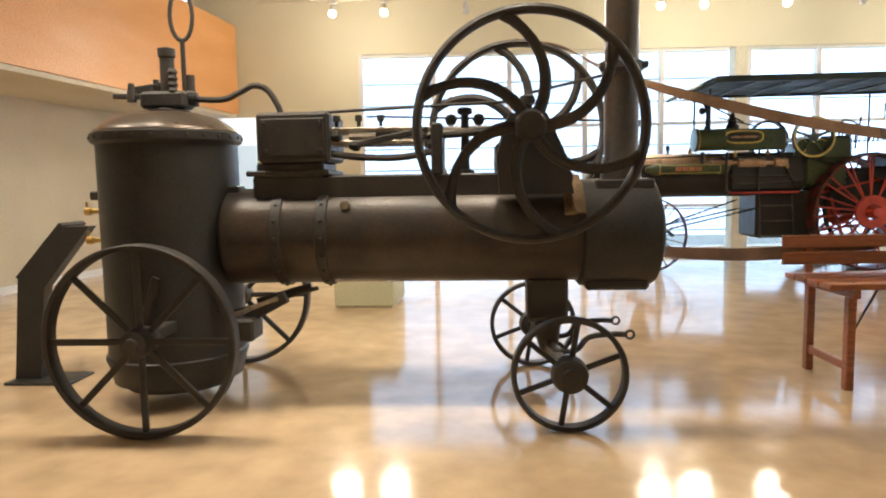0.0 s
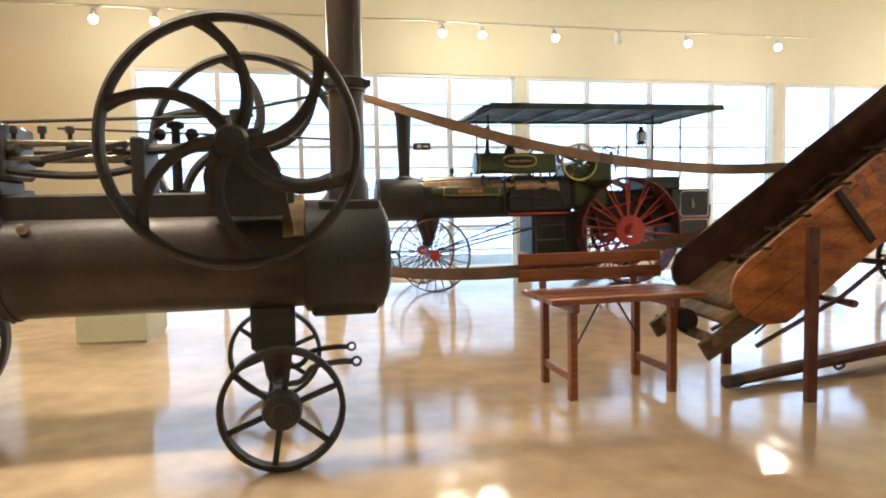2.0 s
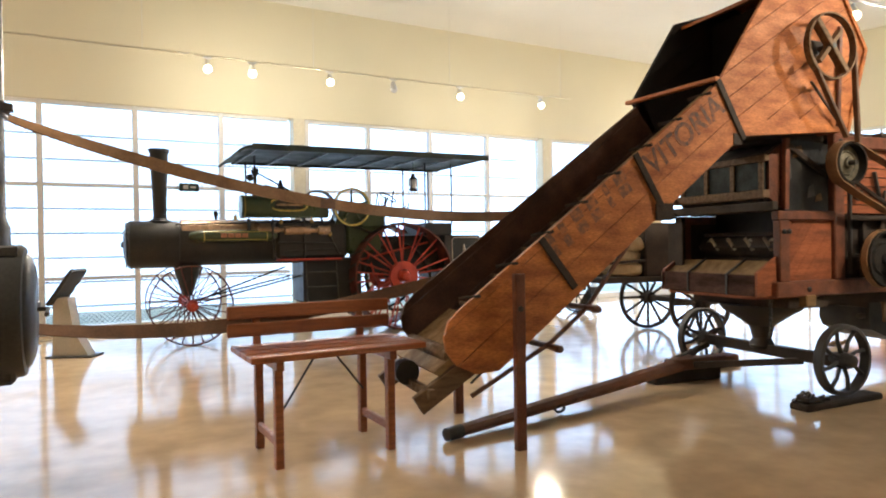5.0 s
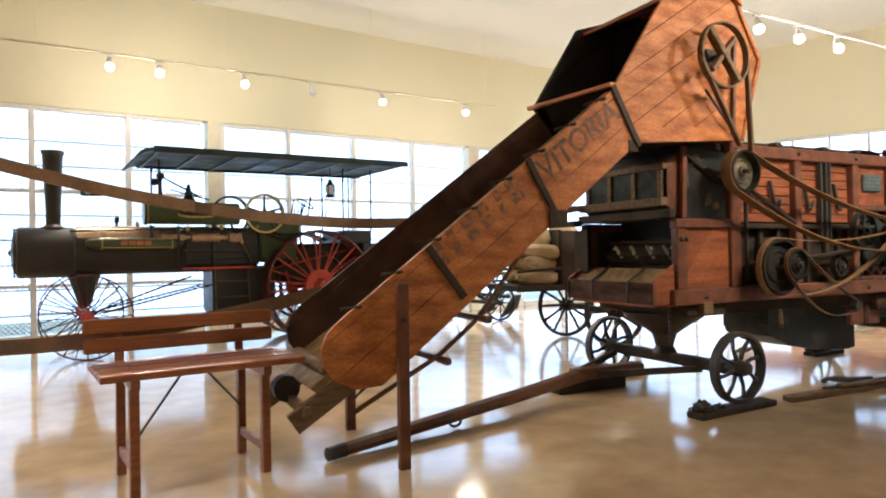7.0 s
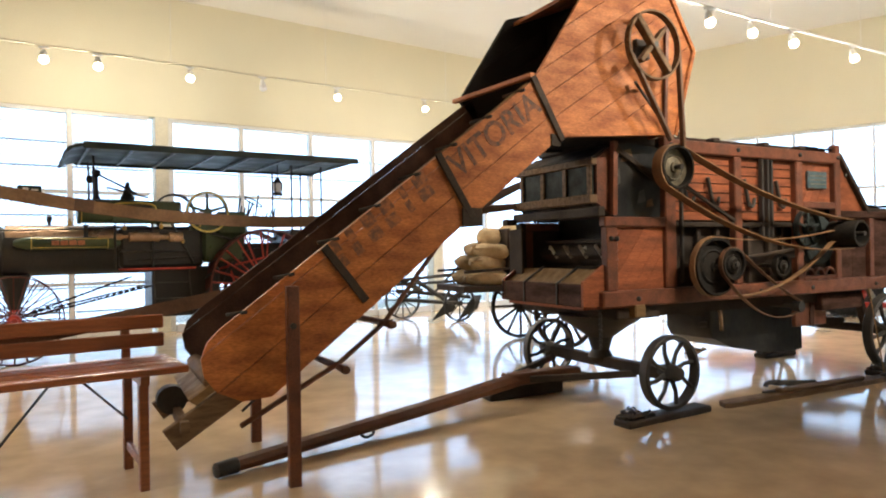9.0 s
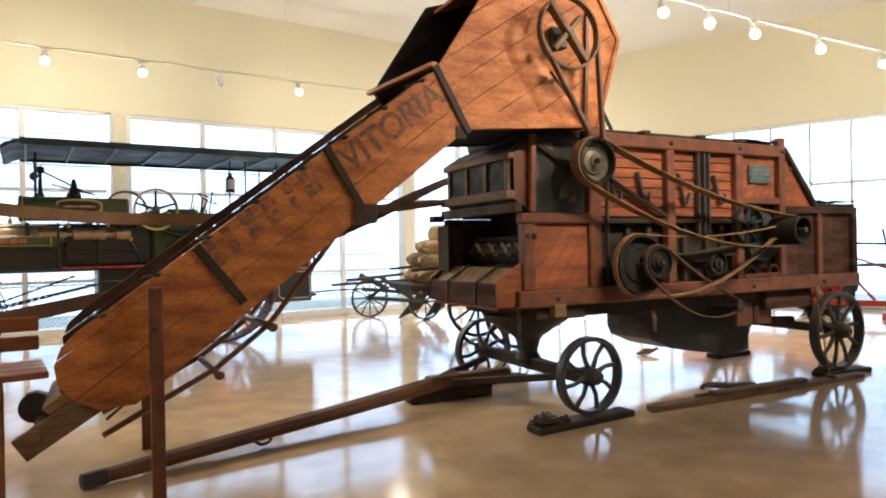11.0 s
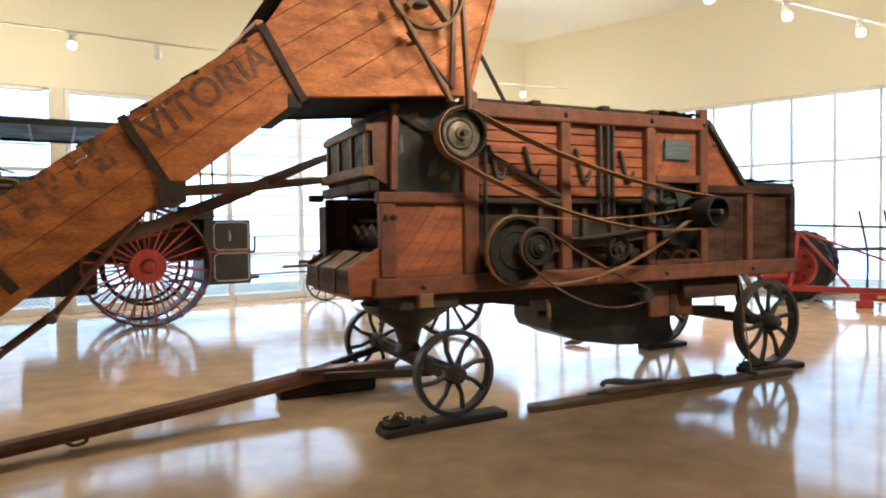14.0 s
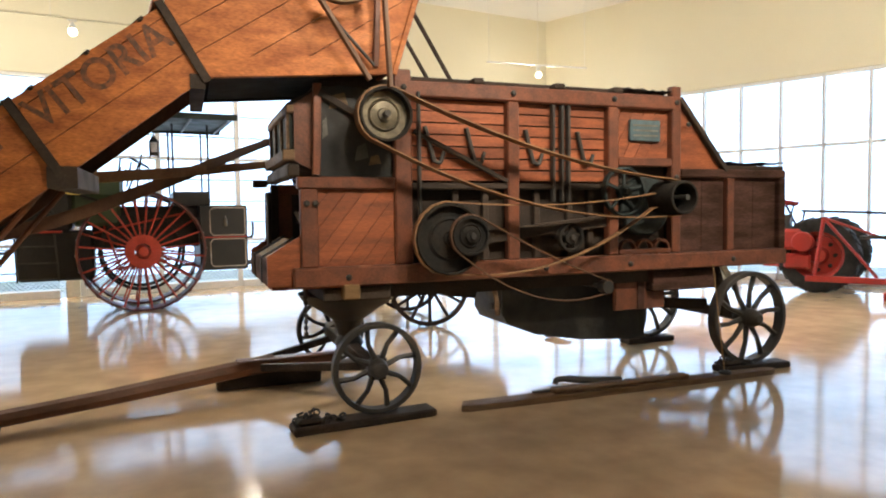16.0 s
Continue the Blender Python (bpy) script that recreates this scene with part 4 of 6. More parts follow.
# sills, rails, posts on both sides
for y, sgn in ((Y0, -1), (Y1, 1)):
    ya, yb = (y - 0.05, y + 0.055) if sgn < 0 else (y - 0.055, y + 0.05)
    tp("sill", box(6.24, 10.74, ya, yb, 0.915, 1.055, 0.012))
    ya, yb = (y - 0.035, y + 0.05) if sgn < 0 else (y - 0.05, y + 0.035)
    tp("top_rail", box(7.0, 9.52, ya, yb, 2.27, 2.385, 0.01))
    for x0, x1, z1 in ((6.98, 7.11, 2.46), (7.885, 7.985, 2.27), (8.80, 8.90, 2.27), (9.44, 9.535, 2.47)):
        tp("post", box(x0, x1, ya + 0.003, yb - 0.003, 1.056, z1 - 0.001, 0.01))
    tp("mid_rail", box(6.28, 6.979, ya, yb, 1.60, 1.685, 0.01))
    tp("rear_rail", box(9.536, 10.74, ya + 0.004, yb, 1.70, 1.775, 0.01), SHADED_GRIME)
    tp("post", box(10.05, 10.13, ya + 0.006, yb, 1.056, 1.699, 0.008))
    tp("post", box(10.66, 10.74, ya + 0.006, yb, 1.056, 1.699, 0.008), SHADED_GRIME)
    tp("post", box(6.30, 6.42, ya + 0.004, yb, 1.056, 1.599, 0.008))
    tp("mid_rail", box(8.901, 9.439, ya + 0.004, yb, 1.79, 1.86, 0.008))
    tp("panel_sloped", hull(B(), [[V(x, yy, z) for x, z in ((9.536, 1.776), (10.02, 1.776), (9.56, 2.34), (9.536, 2.34))] for yy in (y + 0.012 * -sgn, y + 0.03 * -sgn)]), THRESH)
    tp("slope_rail", beam((9.53, y + 0.0 * sgn, 2.37), (10.04, y + 0.0 * sgn, 1.765), 0.08, 0.045), DARKW)
    # Rear panels carry their shade in the board colour.
    for x0, x1, wood in ((9.537, 9.80, SHADED_GRIME), (9.804, 10.049, SHADED_GRIME), (10.131, 10.659, SHADED_GRIME)):
        boards([(x0, 1.057), (x1, 1.057), (x1, 1.699), (x0, 1.699)], 90, 0.27, *((y + 0.02, y + 0.045) if sgn < 0 else (y - 0.045, y - 0.02)), wood, th, 0.004)
    # front lower box in diagonal boards
    boards([(6.421, 1.057), (6.979, 1.057), (6.979, 1.599), (6.421, 1.599)], 52, 0.10, *((y + 0.01, y + 0.035) if sgn < 0 else (y - 0.035, y - 0.01)), THRESH, th, 0.003)
    # plank walls between the posts
    for x0, x1 in ((7.111, 7.884), (7.986, 8.799)):
        boards([(x0, 1.66), (x1, 1.66), (x1, 2.269), (x0, 2.269)], 0, 0.087, *((y + 0.035, y + 0.06) if sgn < 0 else (y - 0.06, y - 0.035)), THRESH, th, 0.012)
    boards([(8.901, 1.861), (9.439, 1.861), (9.439, 2.269), (8.901, 2.269)], 60, 0.10, *((y + 0.03, y + 0.055) if sgn < 0 else (y - 0.055, y - 0.03)), THRESH, th, 0.004)
    boards([(6.98, 0.80), (10.0, 0.80), (10.0, 0.914), (6.98, 0.914)], 0, 0.2, *((y + 0.10, y + 0.13) if sgn < 0 else (y - 0.13, y - 0.10)), DARKW, th)
# lower works: recess with bars and a pierced rail, its shade in the dark colour
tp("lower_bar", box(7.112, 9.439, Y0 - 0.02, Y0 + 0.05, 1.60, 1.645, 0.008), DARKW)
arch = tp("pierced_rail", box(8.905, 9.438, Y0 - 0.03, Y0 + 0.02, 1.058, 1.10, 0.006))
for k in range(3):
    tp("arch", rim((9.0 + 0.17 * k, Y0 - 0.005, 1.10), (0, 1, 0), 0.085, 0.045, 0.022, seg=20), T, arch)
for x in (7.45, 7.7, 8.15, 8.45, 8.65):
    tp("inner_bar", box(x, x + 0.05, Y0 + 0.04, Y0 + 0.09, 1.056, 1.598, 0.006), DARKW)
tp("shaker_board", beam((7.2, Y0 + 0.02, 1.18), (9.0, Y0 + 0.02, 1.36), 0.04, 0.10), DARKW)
# hooks and levers on the planks
for x in (7.22, 7.55, 8.05, 8.52):
    hook = tp("hook", beam((x, Y0 + 0.0, 2.06), (x + 0.07, Y0 + 0.0, 1.80), 0.03, 0.035, up=(0, 1, 0)), IRON)
    tp("hook_tip", tube(spread([(x + 0.07, Y0, 1.81), (x + 0.12, Y0, 1.80), (x + 0.15, Y0, 1.88)]), 0.016), IRON, hook)
for x in (8.28, 8.36, 8.42):
    tp("strut_bar", box(x, x + 0.025, Y0 - 0.03, Y0 + 0.02, 1.50, 2.265, 0.005), IRON)
tp("brace", beam((7.13, Y0 - 0.02, 2.02), (7.88, Y0 - 0.02, 1.66), 0.03, 0.035), DARKW)
tp("lever", beam((7.16, Y0 - 0.04, 2.3), (7.16, Y0 - 0.04, 1.1), 0.025, 0.04, up=(0, 1, 0)), IRON)
pl = tp("maker_plate", box(9.03, 9.34, Y0 - 0.005, Y0 + 0.028, 2.00, 2.18, 0.008), PLATEBLUE, label="small teal-grey metal plate with illegible lines")
for k in range(3):
    tp("plate_line", box(9.06, 9.31, Y0 - 0.009, Y0 - 0.0055, 2.04 + 0.042 * k, 2.055 + 0.042 * k), STEEL, pl)
for x, z in ((7.05, 2.33), (7.93, 2.33), (8.85, 2.33), (9.48, 2.33), (6.34, 1.50), (6.40, 1.50), (6.62, 0.98), (8.2, 0.98), (9.0, 0.98), (10.1, 0.98), (9.48, 1.7), (9.60, 2.15)):
    tp("bolt", lathe((x, Y0 - 0.037 if z > 1.06 else Y0 - 0.05, z), (0, -1, 0), [(0, 0.022), (0.012, 0.022), (0.022, 0.01)], seg=10), IRON)
# roof
tp("roof_board", box(7.0, 9.5, Y0 + 0.051, Y1 - 0.051, 2.35, 2.40, 0.006), DARKW)
for x in (7.60, 8.30, 8.85):
    tp("roof_cleat", box(x, x + 0.09, Y0 - 0.04, Y0 + 0.06, 2.386, 2.43, 0.01), DARKW)
tp("roof_edge", box(7.12, 9.43, Y0 + 0.06, Y0 + 0.10, 2.401, 2.43, 0.006), DARKW)
tp("rear_lid", box(10.04, 10.73, Y0 - 0.01, Y1 + 0.01, 1.776, 1.81, 0.008), DARKW)
tp("rear_slope_lid", hull(B(), [[V(x, y, z) for x, z in ((9.55, 2.34), (10.05, 1.775), (10.07, 1.80), (9.57, 2.365))] for y in (Y0 + 0.041, Y1 - 0.041)]), DARKW)


def ragged_sheet(name, x0, x1, y0, y1, z, rise, mat, label, seed):
    """A crumpled sheet with an uneven hem that lies on a flat top."""
    bm, nx, ny = B(), 26, 16
    grid = []
    for i in range(nx + 1):
        for j in range(ny + 1):
            x, y = x0 + (x1 - x0) * i / nx, y0 + (y1 - y0) * j / ny
            q = V(x * 7, y * 7, seed)
            edge = 0.02 * noise.noise(q * 1.7)
            h = rise * (0.35 + 0.65 * abs(noise.noise(q))) + 0.012 * noise.noise(q * 3)
            grid.append(bm.verts.new((x + edge, y + edge * (1 if 0 < j < ny else 2), z + max(0.003, h))))
    for i in range(nx):
        for j in range(ny):
            a = i * (ny + 1) + j
            bm.faces.new((grid[a], grid[a + ny + 1], grid[a + ny + 2], grid[a + 1]))
    bmesh.ops.solidify(bm, geom=bm.faces[:], thickness=0.006)
    return tp(name, bm, mat, label=label)


ragged_sheet("rag_cover", 10.0, 10.78, Y0 - 0.03, Y1 + 0.02, 1.812, 0.055, CANVAS_SHADE, "crumpled black canvas over the rear lid", 3.0)
ragged_sheet("rag_cover", 8.9, 9.5, Y0 - 0.02, Y0 + 0.5, 2.402, 0.05, CANVAS_SHADE, "crumpled black canvas on the roof", 9.0)
tp("tail_board", box(10.741, 10.78, Y0 + 0.02, Y1 - 0.02, 0.95, 1.76, 0.008), DARKW)
tp("rear_shelf", box(9.3, 10.0, Y0 + 0.04, Y1 - 0.04, 0.72, 0.90, 0.01), SHADED_GRIME)
# feeder front: the shade under the hood is put into its darkened colours
tp("front_post", box(6.24, 6.299, Y1 - 0.10, Y1, 1.056, 1.68, 0.008), DARKW)
tp("front_lintel", box(6.22, 6.30, Y0 - 0.02, Y1 + 0.02, 1.686, 1.77, 0.01), DARKW)
tp("front_back", box(6.75, 6.79, Y0 + 0.04, Y1 - 0.04, 1.0, 2.30), BLACK_SHEET, label="black sheet standing for the shaded throat")
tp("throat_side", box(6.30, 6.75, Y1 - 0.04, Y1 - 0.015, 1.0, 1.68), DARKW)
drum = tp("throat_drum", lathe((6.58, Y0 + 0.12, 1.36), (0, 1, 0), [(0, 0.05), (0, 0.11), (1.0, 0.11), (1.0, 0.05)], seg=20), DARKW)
for k in range(6):
    a = 2 * math.pi * k / 6
    tp("beater", box(6.57 + 0.14 * math.cos(a), 6.60 + 0.14 * math.cos(a), Y0 + 0.13, Y0 + 1.1, 1.35 + 0.14 * math.sin(a), 1.38 + 0.14 * math.sin(a), 0.004), DARKW, drum)
tp("throat_crank", tube([(6.50, Y0 + 0.10 + 0.13 * k, 1.38 + (0.05 if k % 2 else -0.04)) for k in range(9)], 0.017, seg=8), STEEL, label="worn bright crank bar in the throat")
for k in range(4):
    tp("throat_finger", beam((6.46, Y0 + 0.20 + 0.22 * k, 1.33), (6.40, Y0 + 0.24 + 0.22 * k, 1.45), 0.02, 0.03), STEEL, drum)
CHEEK = [(6.43, 1.687), (6.975, 1.687), (6.975, 2.30), (6.60, 2.33), (6.44, 2.30)]
tp("side_cheek", prism(CHEEK, Y0 + 0.03, Y0 + 0.06), BLACK_SHEET, label="torn glossy black feeder cheek with interior shade in its colour")
tp("side_cheek", prism(CHEEK, Y1 - 0.06, Y1 - 0.03), DARKW)
tp("cheek_edge", beam((6.42, Y0 + 0.02, 1.70), (6.44, Y0 + 0.02, 2.33), 0.05, 0.055, up=(1, 0, 0)), FRAMEW)
tp("cheek_brace", beam((6.45, Y0 + 0.005, 2.27), (6.90, Y0 + 0.005, 2.02), 0.03, 0.05), DARKW)
for k, (x, z, w, h) in enumerate(((6.52, 2.16, 0.14, 0.12), (6.70, 1.80, 0.10, 0.13), (6.80, 1.77, 0.09, 0.08), (6.47, 1.95, 0.04, 0.16))):
    tp("worn_patch", prism([(x, z), (x + w, z + 0.2 * h), (x + 0.8 * w, z + h), (x + 0.2 * w, z + 0.8 * h)], Y0 + 0.024, Y0 + 0.029), GREYW if k % 2 == 0 else PLATE)
# Added dark block, covers the bright gap above the feeder roof.
tp("feeder_top", box(6.46, 6.975, Y0 + 0.065, Y1 - 0.09, 2.325, 2.40, 0.012), DARKW)
tp("feeder_roof", hull(B(), [[V(x, y, z) for x, z in ((6.24, 2.20), (6.44, 2.31), (6.97, 2.32), (6.97, 2.30), (6.44, 2.285), (6.24, 2.175))] for y in (Y0 + 0.08, Y1 - 0.08)]), DARKW)
flap = tp("feeder_front", box(6.255, 6.28, Y0 + 0.10, Y1 - 0.10, 1.88, 2.13, 0.005), TEAL, label="dark grey sheet panels of the feeder mouth")
tp("flap_rail", box(6.23, 6.29, Y0 + 0.06, Y1 - 0.02, 2.131, 2.19, 0.008), GREYW, flap)
tp("flap_rail", box(6.20, 6.29, Y0 + 0.06, Y1 - 0.02, 1.80, 1.879, 0.008), GREYW, flap)
for k in range(4):
    y = Y0 + 0.09 + (Y1 - Y0 - 0.24) * k / 3
    tp("flap_stile", box(6.235, 6.254, y, y + 0.055, 1.88, 2.13, 0.005), GREYW, flap)
for y in (Y0 + 0.062, Y1 - 0.085):
    tp("feeder_side", prism([(6.281, 1.80), (6.43, 1.72), (6.43, 2.29), (6.281, 2.19)], y, y + 0.025), FRAMEW)
tp("feeder_floor", hull(B(), [[V(x, y, z) for x, z in ((6.25, 1.78), (6.75, 1.70), (6.75, 1.72), (6.25, 1.799))] for y in (Y0 + 0.09, Y1 - 0.09)]), DARKW)
tp("front_beam", box(6.10, 6.22, Y1 - 0.06, Y1 + 0.04, 1.66, 1.72, 0.01), DARKW)
tp("front_board", box(6.20, 6.23, Y1 - 0.16, Y1 + 0.06, 1.12, 1.62, 0.008), DARKW)
tray = tp("front_tray", hull(B(), [[V(x, y, z) for x, z in ((6.10, 1.11), (6.29, 1.24), (6.29, 1.20), (6.12, 1.07))] for y in (Y0 + 0.06, Y1 - 0.04)]), PALE, label="pale worn wooden apron below the mouth")
tp("tray_front", box(6.07, 6.10, Y0 + 0.04, Y1 + 0.02, 0.93, 1.12, 0.008), SHADED_GRIME, tray)
for y in (Y0 + 0.35, Y0 + 0.85):
    tp("tray_strap", hull(B(), [[V(x, yy, z) for x, z in ((6.065, 1.125), (6.30, 1.262), (6.30, 1.242), (6.065, 1.105))] for yy in (y, y + 0.02)]), IRON, tray)
    tp("tray_strap", box(6.060, 6.069, y, y + 0.02, 0.93, 1.12), IRON, tray)
for y in (Y0 + 0.01, Y1 - 0.038):
    tp("tray_side", prism([(6.07, 0.93), (6.30, 0.93), (6.30, 1.28), (6.07, 1.14)], y, y + 0.028), THRESH, tray)
tp("tray_bottom", box(6.105, 6.9, Y0 + 0.06, Y1 - 0.06, 0.90, 0.93), THRESH, tray)
tp("bolster", box(6.45, 6.95, Y0 + 0.02, Y1 - 0.02, 0.80, 0.90, 0.012), DARKW)
tp("bolster_block", box(6.58, 6.70, Y0 - 0.06, Y0 + 0.06, 0.82, 0.93, 0.01), PALE)
# turntable and front axle
AX = (6.76, 5.23)
tp("turntable", lathe((AX[0], AX[1], 0.36), (0, 0, 1), [(0, 0.10), (0.03, 0.12), (0.10, 0.085), (0.22, 0.12), (0.32, 0.26), (0.38, 0.36), (0.44, 0.40)], seg=28), IRON, label="flared black turntable pedestal")
tp("front_axle", beam((6.75, 4.30, 0.35), (6.78, 6.12, 0.35), 0.10, 0.10), DARKW)
for y, x in ((4.36, 6.755), (6.07, 6.78)):
    wheel_o = V(x, y, 0.37)
    w = tp("front_wheel", rim(wheel_o, (0, 1, 0), 0.312, 0.09, 0.035, seg=40), IRON)
    tp("hub", lathe(wheel_o, (0, 1, 0), [(-0.12, 0.03), (-0.11, 0.05), (-0.04, 0.07), (0.04, 0.07), (0.11, 0.05)], seg=18), IRON, w)
    for k in range(8):
        a = 2 * math.pi * (k + 0.3) / 8
        e = V(math.cos(a), 0, math.sin(a))
        f = V(-math.sin(a), 0, math.cos(a))
        tp("spoke", tube([wheel_o + e * 0.06, wheel_o + e * 0.17 + f * 0.02, wheel_o + e * 0.29], [0.022, 0.017, 0.021], seg=6), IRON, w)
tp("rear_axle", beam((10.2, 4.42, 0.47), (10.2, 5.98, 0.47), 0.09, 0.09), DARKW)
tp("axle_tree", beam((9.2, 5.8, 0.52), (10.2, 5.0, 0.52), 0.08, 0.10), DARKW)
for y in (4.50, 5.90):
    wheel_o = V(10.2, y, 0.46)
    w = tp("rear_wheel", rim(wheel_o, (0, 1, 0), 0.412, 0.10, 0.04, seg=44), IRON)
    tp("hub", lathe(wheel_o, (0, 1, 0), [(-0.14, 0.035), (-0.12, 0.06), (-0.05, 0.085), (0.05, 0.085), (0.12, 0.06)], seg=18), IRON, w)
    for k in range(10):
        a = 2 * math.pi * (k + 0.2) / 10
        e, f = V(math.cos(a), 0, math.sin(a)), V(-math.sin(a), 0, math.cos(a))
        tp("spoke", tube([wheel_o + e * 0.07, wheel_o + e * 0.22 + f * 0.02, wheel_o + e * 0.385], [0.026, 0.02, 0.025], seg=6), IRON, w)
for y in (4.75, 5.65):
    tp("axle_stay", beam((10.2, y, 0.5), (10.05, y, 0.92), 0.06, 0.08, up=(0, 1, 0)), DARKW)
tp("spring_bracket", beam((10.0, 4.6, 0.93), (10.12, 4.55, 0.70), 0.04, 0.05), STEEL)
# belly drum
belly = tp("belly_casing", hull(B(), [[V(x, y, z) for x, z in ((8.04, 0.82), (8.04, 0.56), (8.09, 0.47), (8.36, 0.36), (8.8, 0.28), (9.35, 0.24), (9.5, 0.26), (9.5, 0.82))] for y in (5.04, 5.62)]), BLACK_SHEET, label="dark sheet casing under the body")
tp("casing_rim", beam((8.02, 5.02, 0.80), (9.5, 5.02, 0.80), 0.03, 0.04), IRON, belly)
tp("casing_axle", tube([(7.96, 5.1, 0.62), (8.06, 5.1, 0.62)], 0.03), IRON, belly)
tp("hanging_board", box(8.98, 9.5, 4.75, 4.80, 0.56, 0.914, 0.008), FRAMEW)
tp("hanging_post", box(9.20, 9.27, 4.735, 4.749, 0.56, 0.914, 0.004), SHADED_GRIME)
tp("shoe", prism([(7.3, 0.91), (7.75, 0.91), (7.7, 0.74), (7.4, 0.78)], Y0 + 0.2, Y1 - 0.2), DARKW)
tp("curved_stay", tube(spread([(7.78, 4.75, 0.92), (7.84, 4.75, 0.78), (7.86, 4.75, 0.60)]), 0.02), GREYW)


# pulleys and belts of the machine
def pulley(x, y, z, R, w, mat, face=None, label=""):
    p = tp("pulley", rim((x, y, z), (0, 1, 0), R, w, 0.02, seg=40), mat, label=label)
    if face:
        tp("pulley_disc", lathe((x, y + w / 5, z), (0, 1, 0), [(-0.05, 0.02), (-0.05, 0.045), (-0.03, 0.05), (-0.02, R * 0.5), (-0.03, R * 0.55), (-0.012, R * 0.62), (-0.012, R - 0.021), (0.012, R - 0.021), (0.012, 0.05)], seg=32), face, p)
    else:
        tp("pulley_hub", lathe((x, y, z), (0, 1, 0), [(-w / 2, 0.03), (-w / 2, 0.055), (w / 2, 0.055), (w / 2, 0.03)], seg=16), mat, p)
        for k in range(5):
            a = 2 * math.pi * (k + 0.2) / 5
            tp("pulley_spoke", beam((x + 0.04 * math.cos(a), y, z + 0.04 * math.sin(a)), (x + (R - 0.01) * math.cos(a), y, z + (R - 0.01) * math.sin(a)), 0.03, 0.02, up=(0, 1, 0)), mat, p)
    tp("shaft", tube([(x, y - w / 2 - 0.03, z), (x, Y0 + 0.1, z)], 0.022, seg=12), IRON, p)
    return p


YB = 4.36
pulley(6.84, YB, 2.09, 0.185, 0.12, DULL_IRON, PULLEYF, "iron pulley with a worn bright face")
pulley(7.30, YB, 1.24, 0.255, 0.10, DULL_IRON, DULL_IRON, "iron pulley of the lower belt")
pulley(7.42, YB - 0.1, 1.26, 0.14, 0.06, DULL_IRON, DULL_IRON)
pulley(9.25, YB, 1.52, 0.135, 0.30, DULL_IRON, DULL_IRON, "dark drum pulley of the crossing belts")
pulley(8.92, Y0 - 0.06, 1.58, 0.20, 0.06, TEAL)
tp("fan_casing", lathe((9.17, Y0 + 0.0, 1.46), (0, 1, 0), [(-0.035, 0.10), (-0.035, 0.235), (-0.02, 0.25), (0.05, 0.25)], seg=36), TEAL, label="grey-green round fan casing")
pulley(8.35, YB + 0.1, 1.22, 0.11, 0.06, DULL_IRON)


def wrap(x, y, z, R, a0, a1, n=10):
    return [V(x + R * math.cos(radians(a0 + (a1 - a0) * k / n)), y, z + R * math.sin(radians(a0 + (a1 - a0) * k / n))) for k in range(n + 1)]


def sag(p, q, drop, n=10):
    p, q = Vector(p), Vector(q)
    return [p.lerp(q, k / n) - V(0, 0, 4 * drop * (k / n) * (1 - k / n)) for k in range(1, n)]


def loop_belt(ring, width, mat, label):
    ob = part("machine_belt", ribbon(ring, [(0, 1, 0)] * len(ring), width, 0.009), mat, None)
    tagged(ob, label, "belt", "belts on the threshing machine")


big, right = wrap(6.84, YB, 2.09, 0.195, 65, 255), wrap(9.25, YB, 1.52, 0.145, -90, 85)
loop_belt(big + sag(big[-1], right[0], 0.17) + right + sag(right[-1], big[0], 0.10) + [big[0]], 0.105, BELT, "slack tan leather belt between two pulleys of the machine")
low, end = wrap(7.30, YB, 1.24, 0.265, 75, 285), wrap(9.12, YB + 0.07, 1.50, 0.06, -100, 80)
loop_belt(low + sag(low[-1], end[0], 0.17) + end + sag(end[-1], low[0], 0.05) + [low[0]], 0.055, BELT, "tan leather belt round the lower pulley")
sm, dn = wrap(7.42, YB - 0.1, 1.26, 0.15, 60, 240), wrap(8.75, YB + 0.2, 0.80, 0.06, -110, 60)
loop_belt(sm + sag(sm[-1], dn[0], 0.16) + dn + sag(dn[-1], sm[0], 0.03) + [sm[0]], 0.04, DARKBELT, "narrow brown belt running down to the casing")
tp("casing_pulley", lathe((8.75, YB + 0.16, 0.80), (0, 1, 0), [(0, 0.02), (0, 0.052), (0.09, 0.052), (0.09, 0.02), (0.5, 0.02)], seg=18), IRON)
tp("cord", tube([(9.76, 4.45, 0.95), (9.75, 4.30, 0.06)], 0.007, seg=5), PALE)
chain = [V(6.34, 4.74, 0.90 - 0.045 * k) for k in range(9)]
link = tp("hanging_chain", tube(chain, 0.008, seg=5), IRON, label="short dark hanging chain")
for k in range(8):
    tp("chain_link", tube([chain[k], chain[k].lerp(chain[k + 1], 0.6)], 0.017, seg=6), IRON, link)

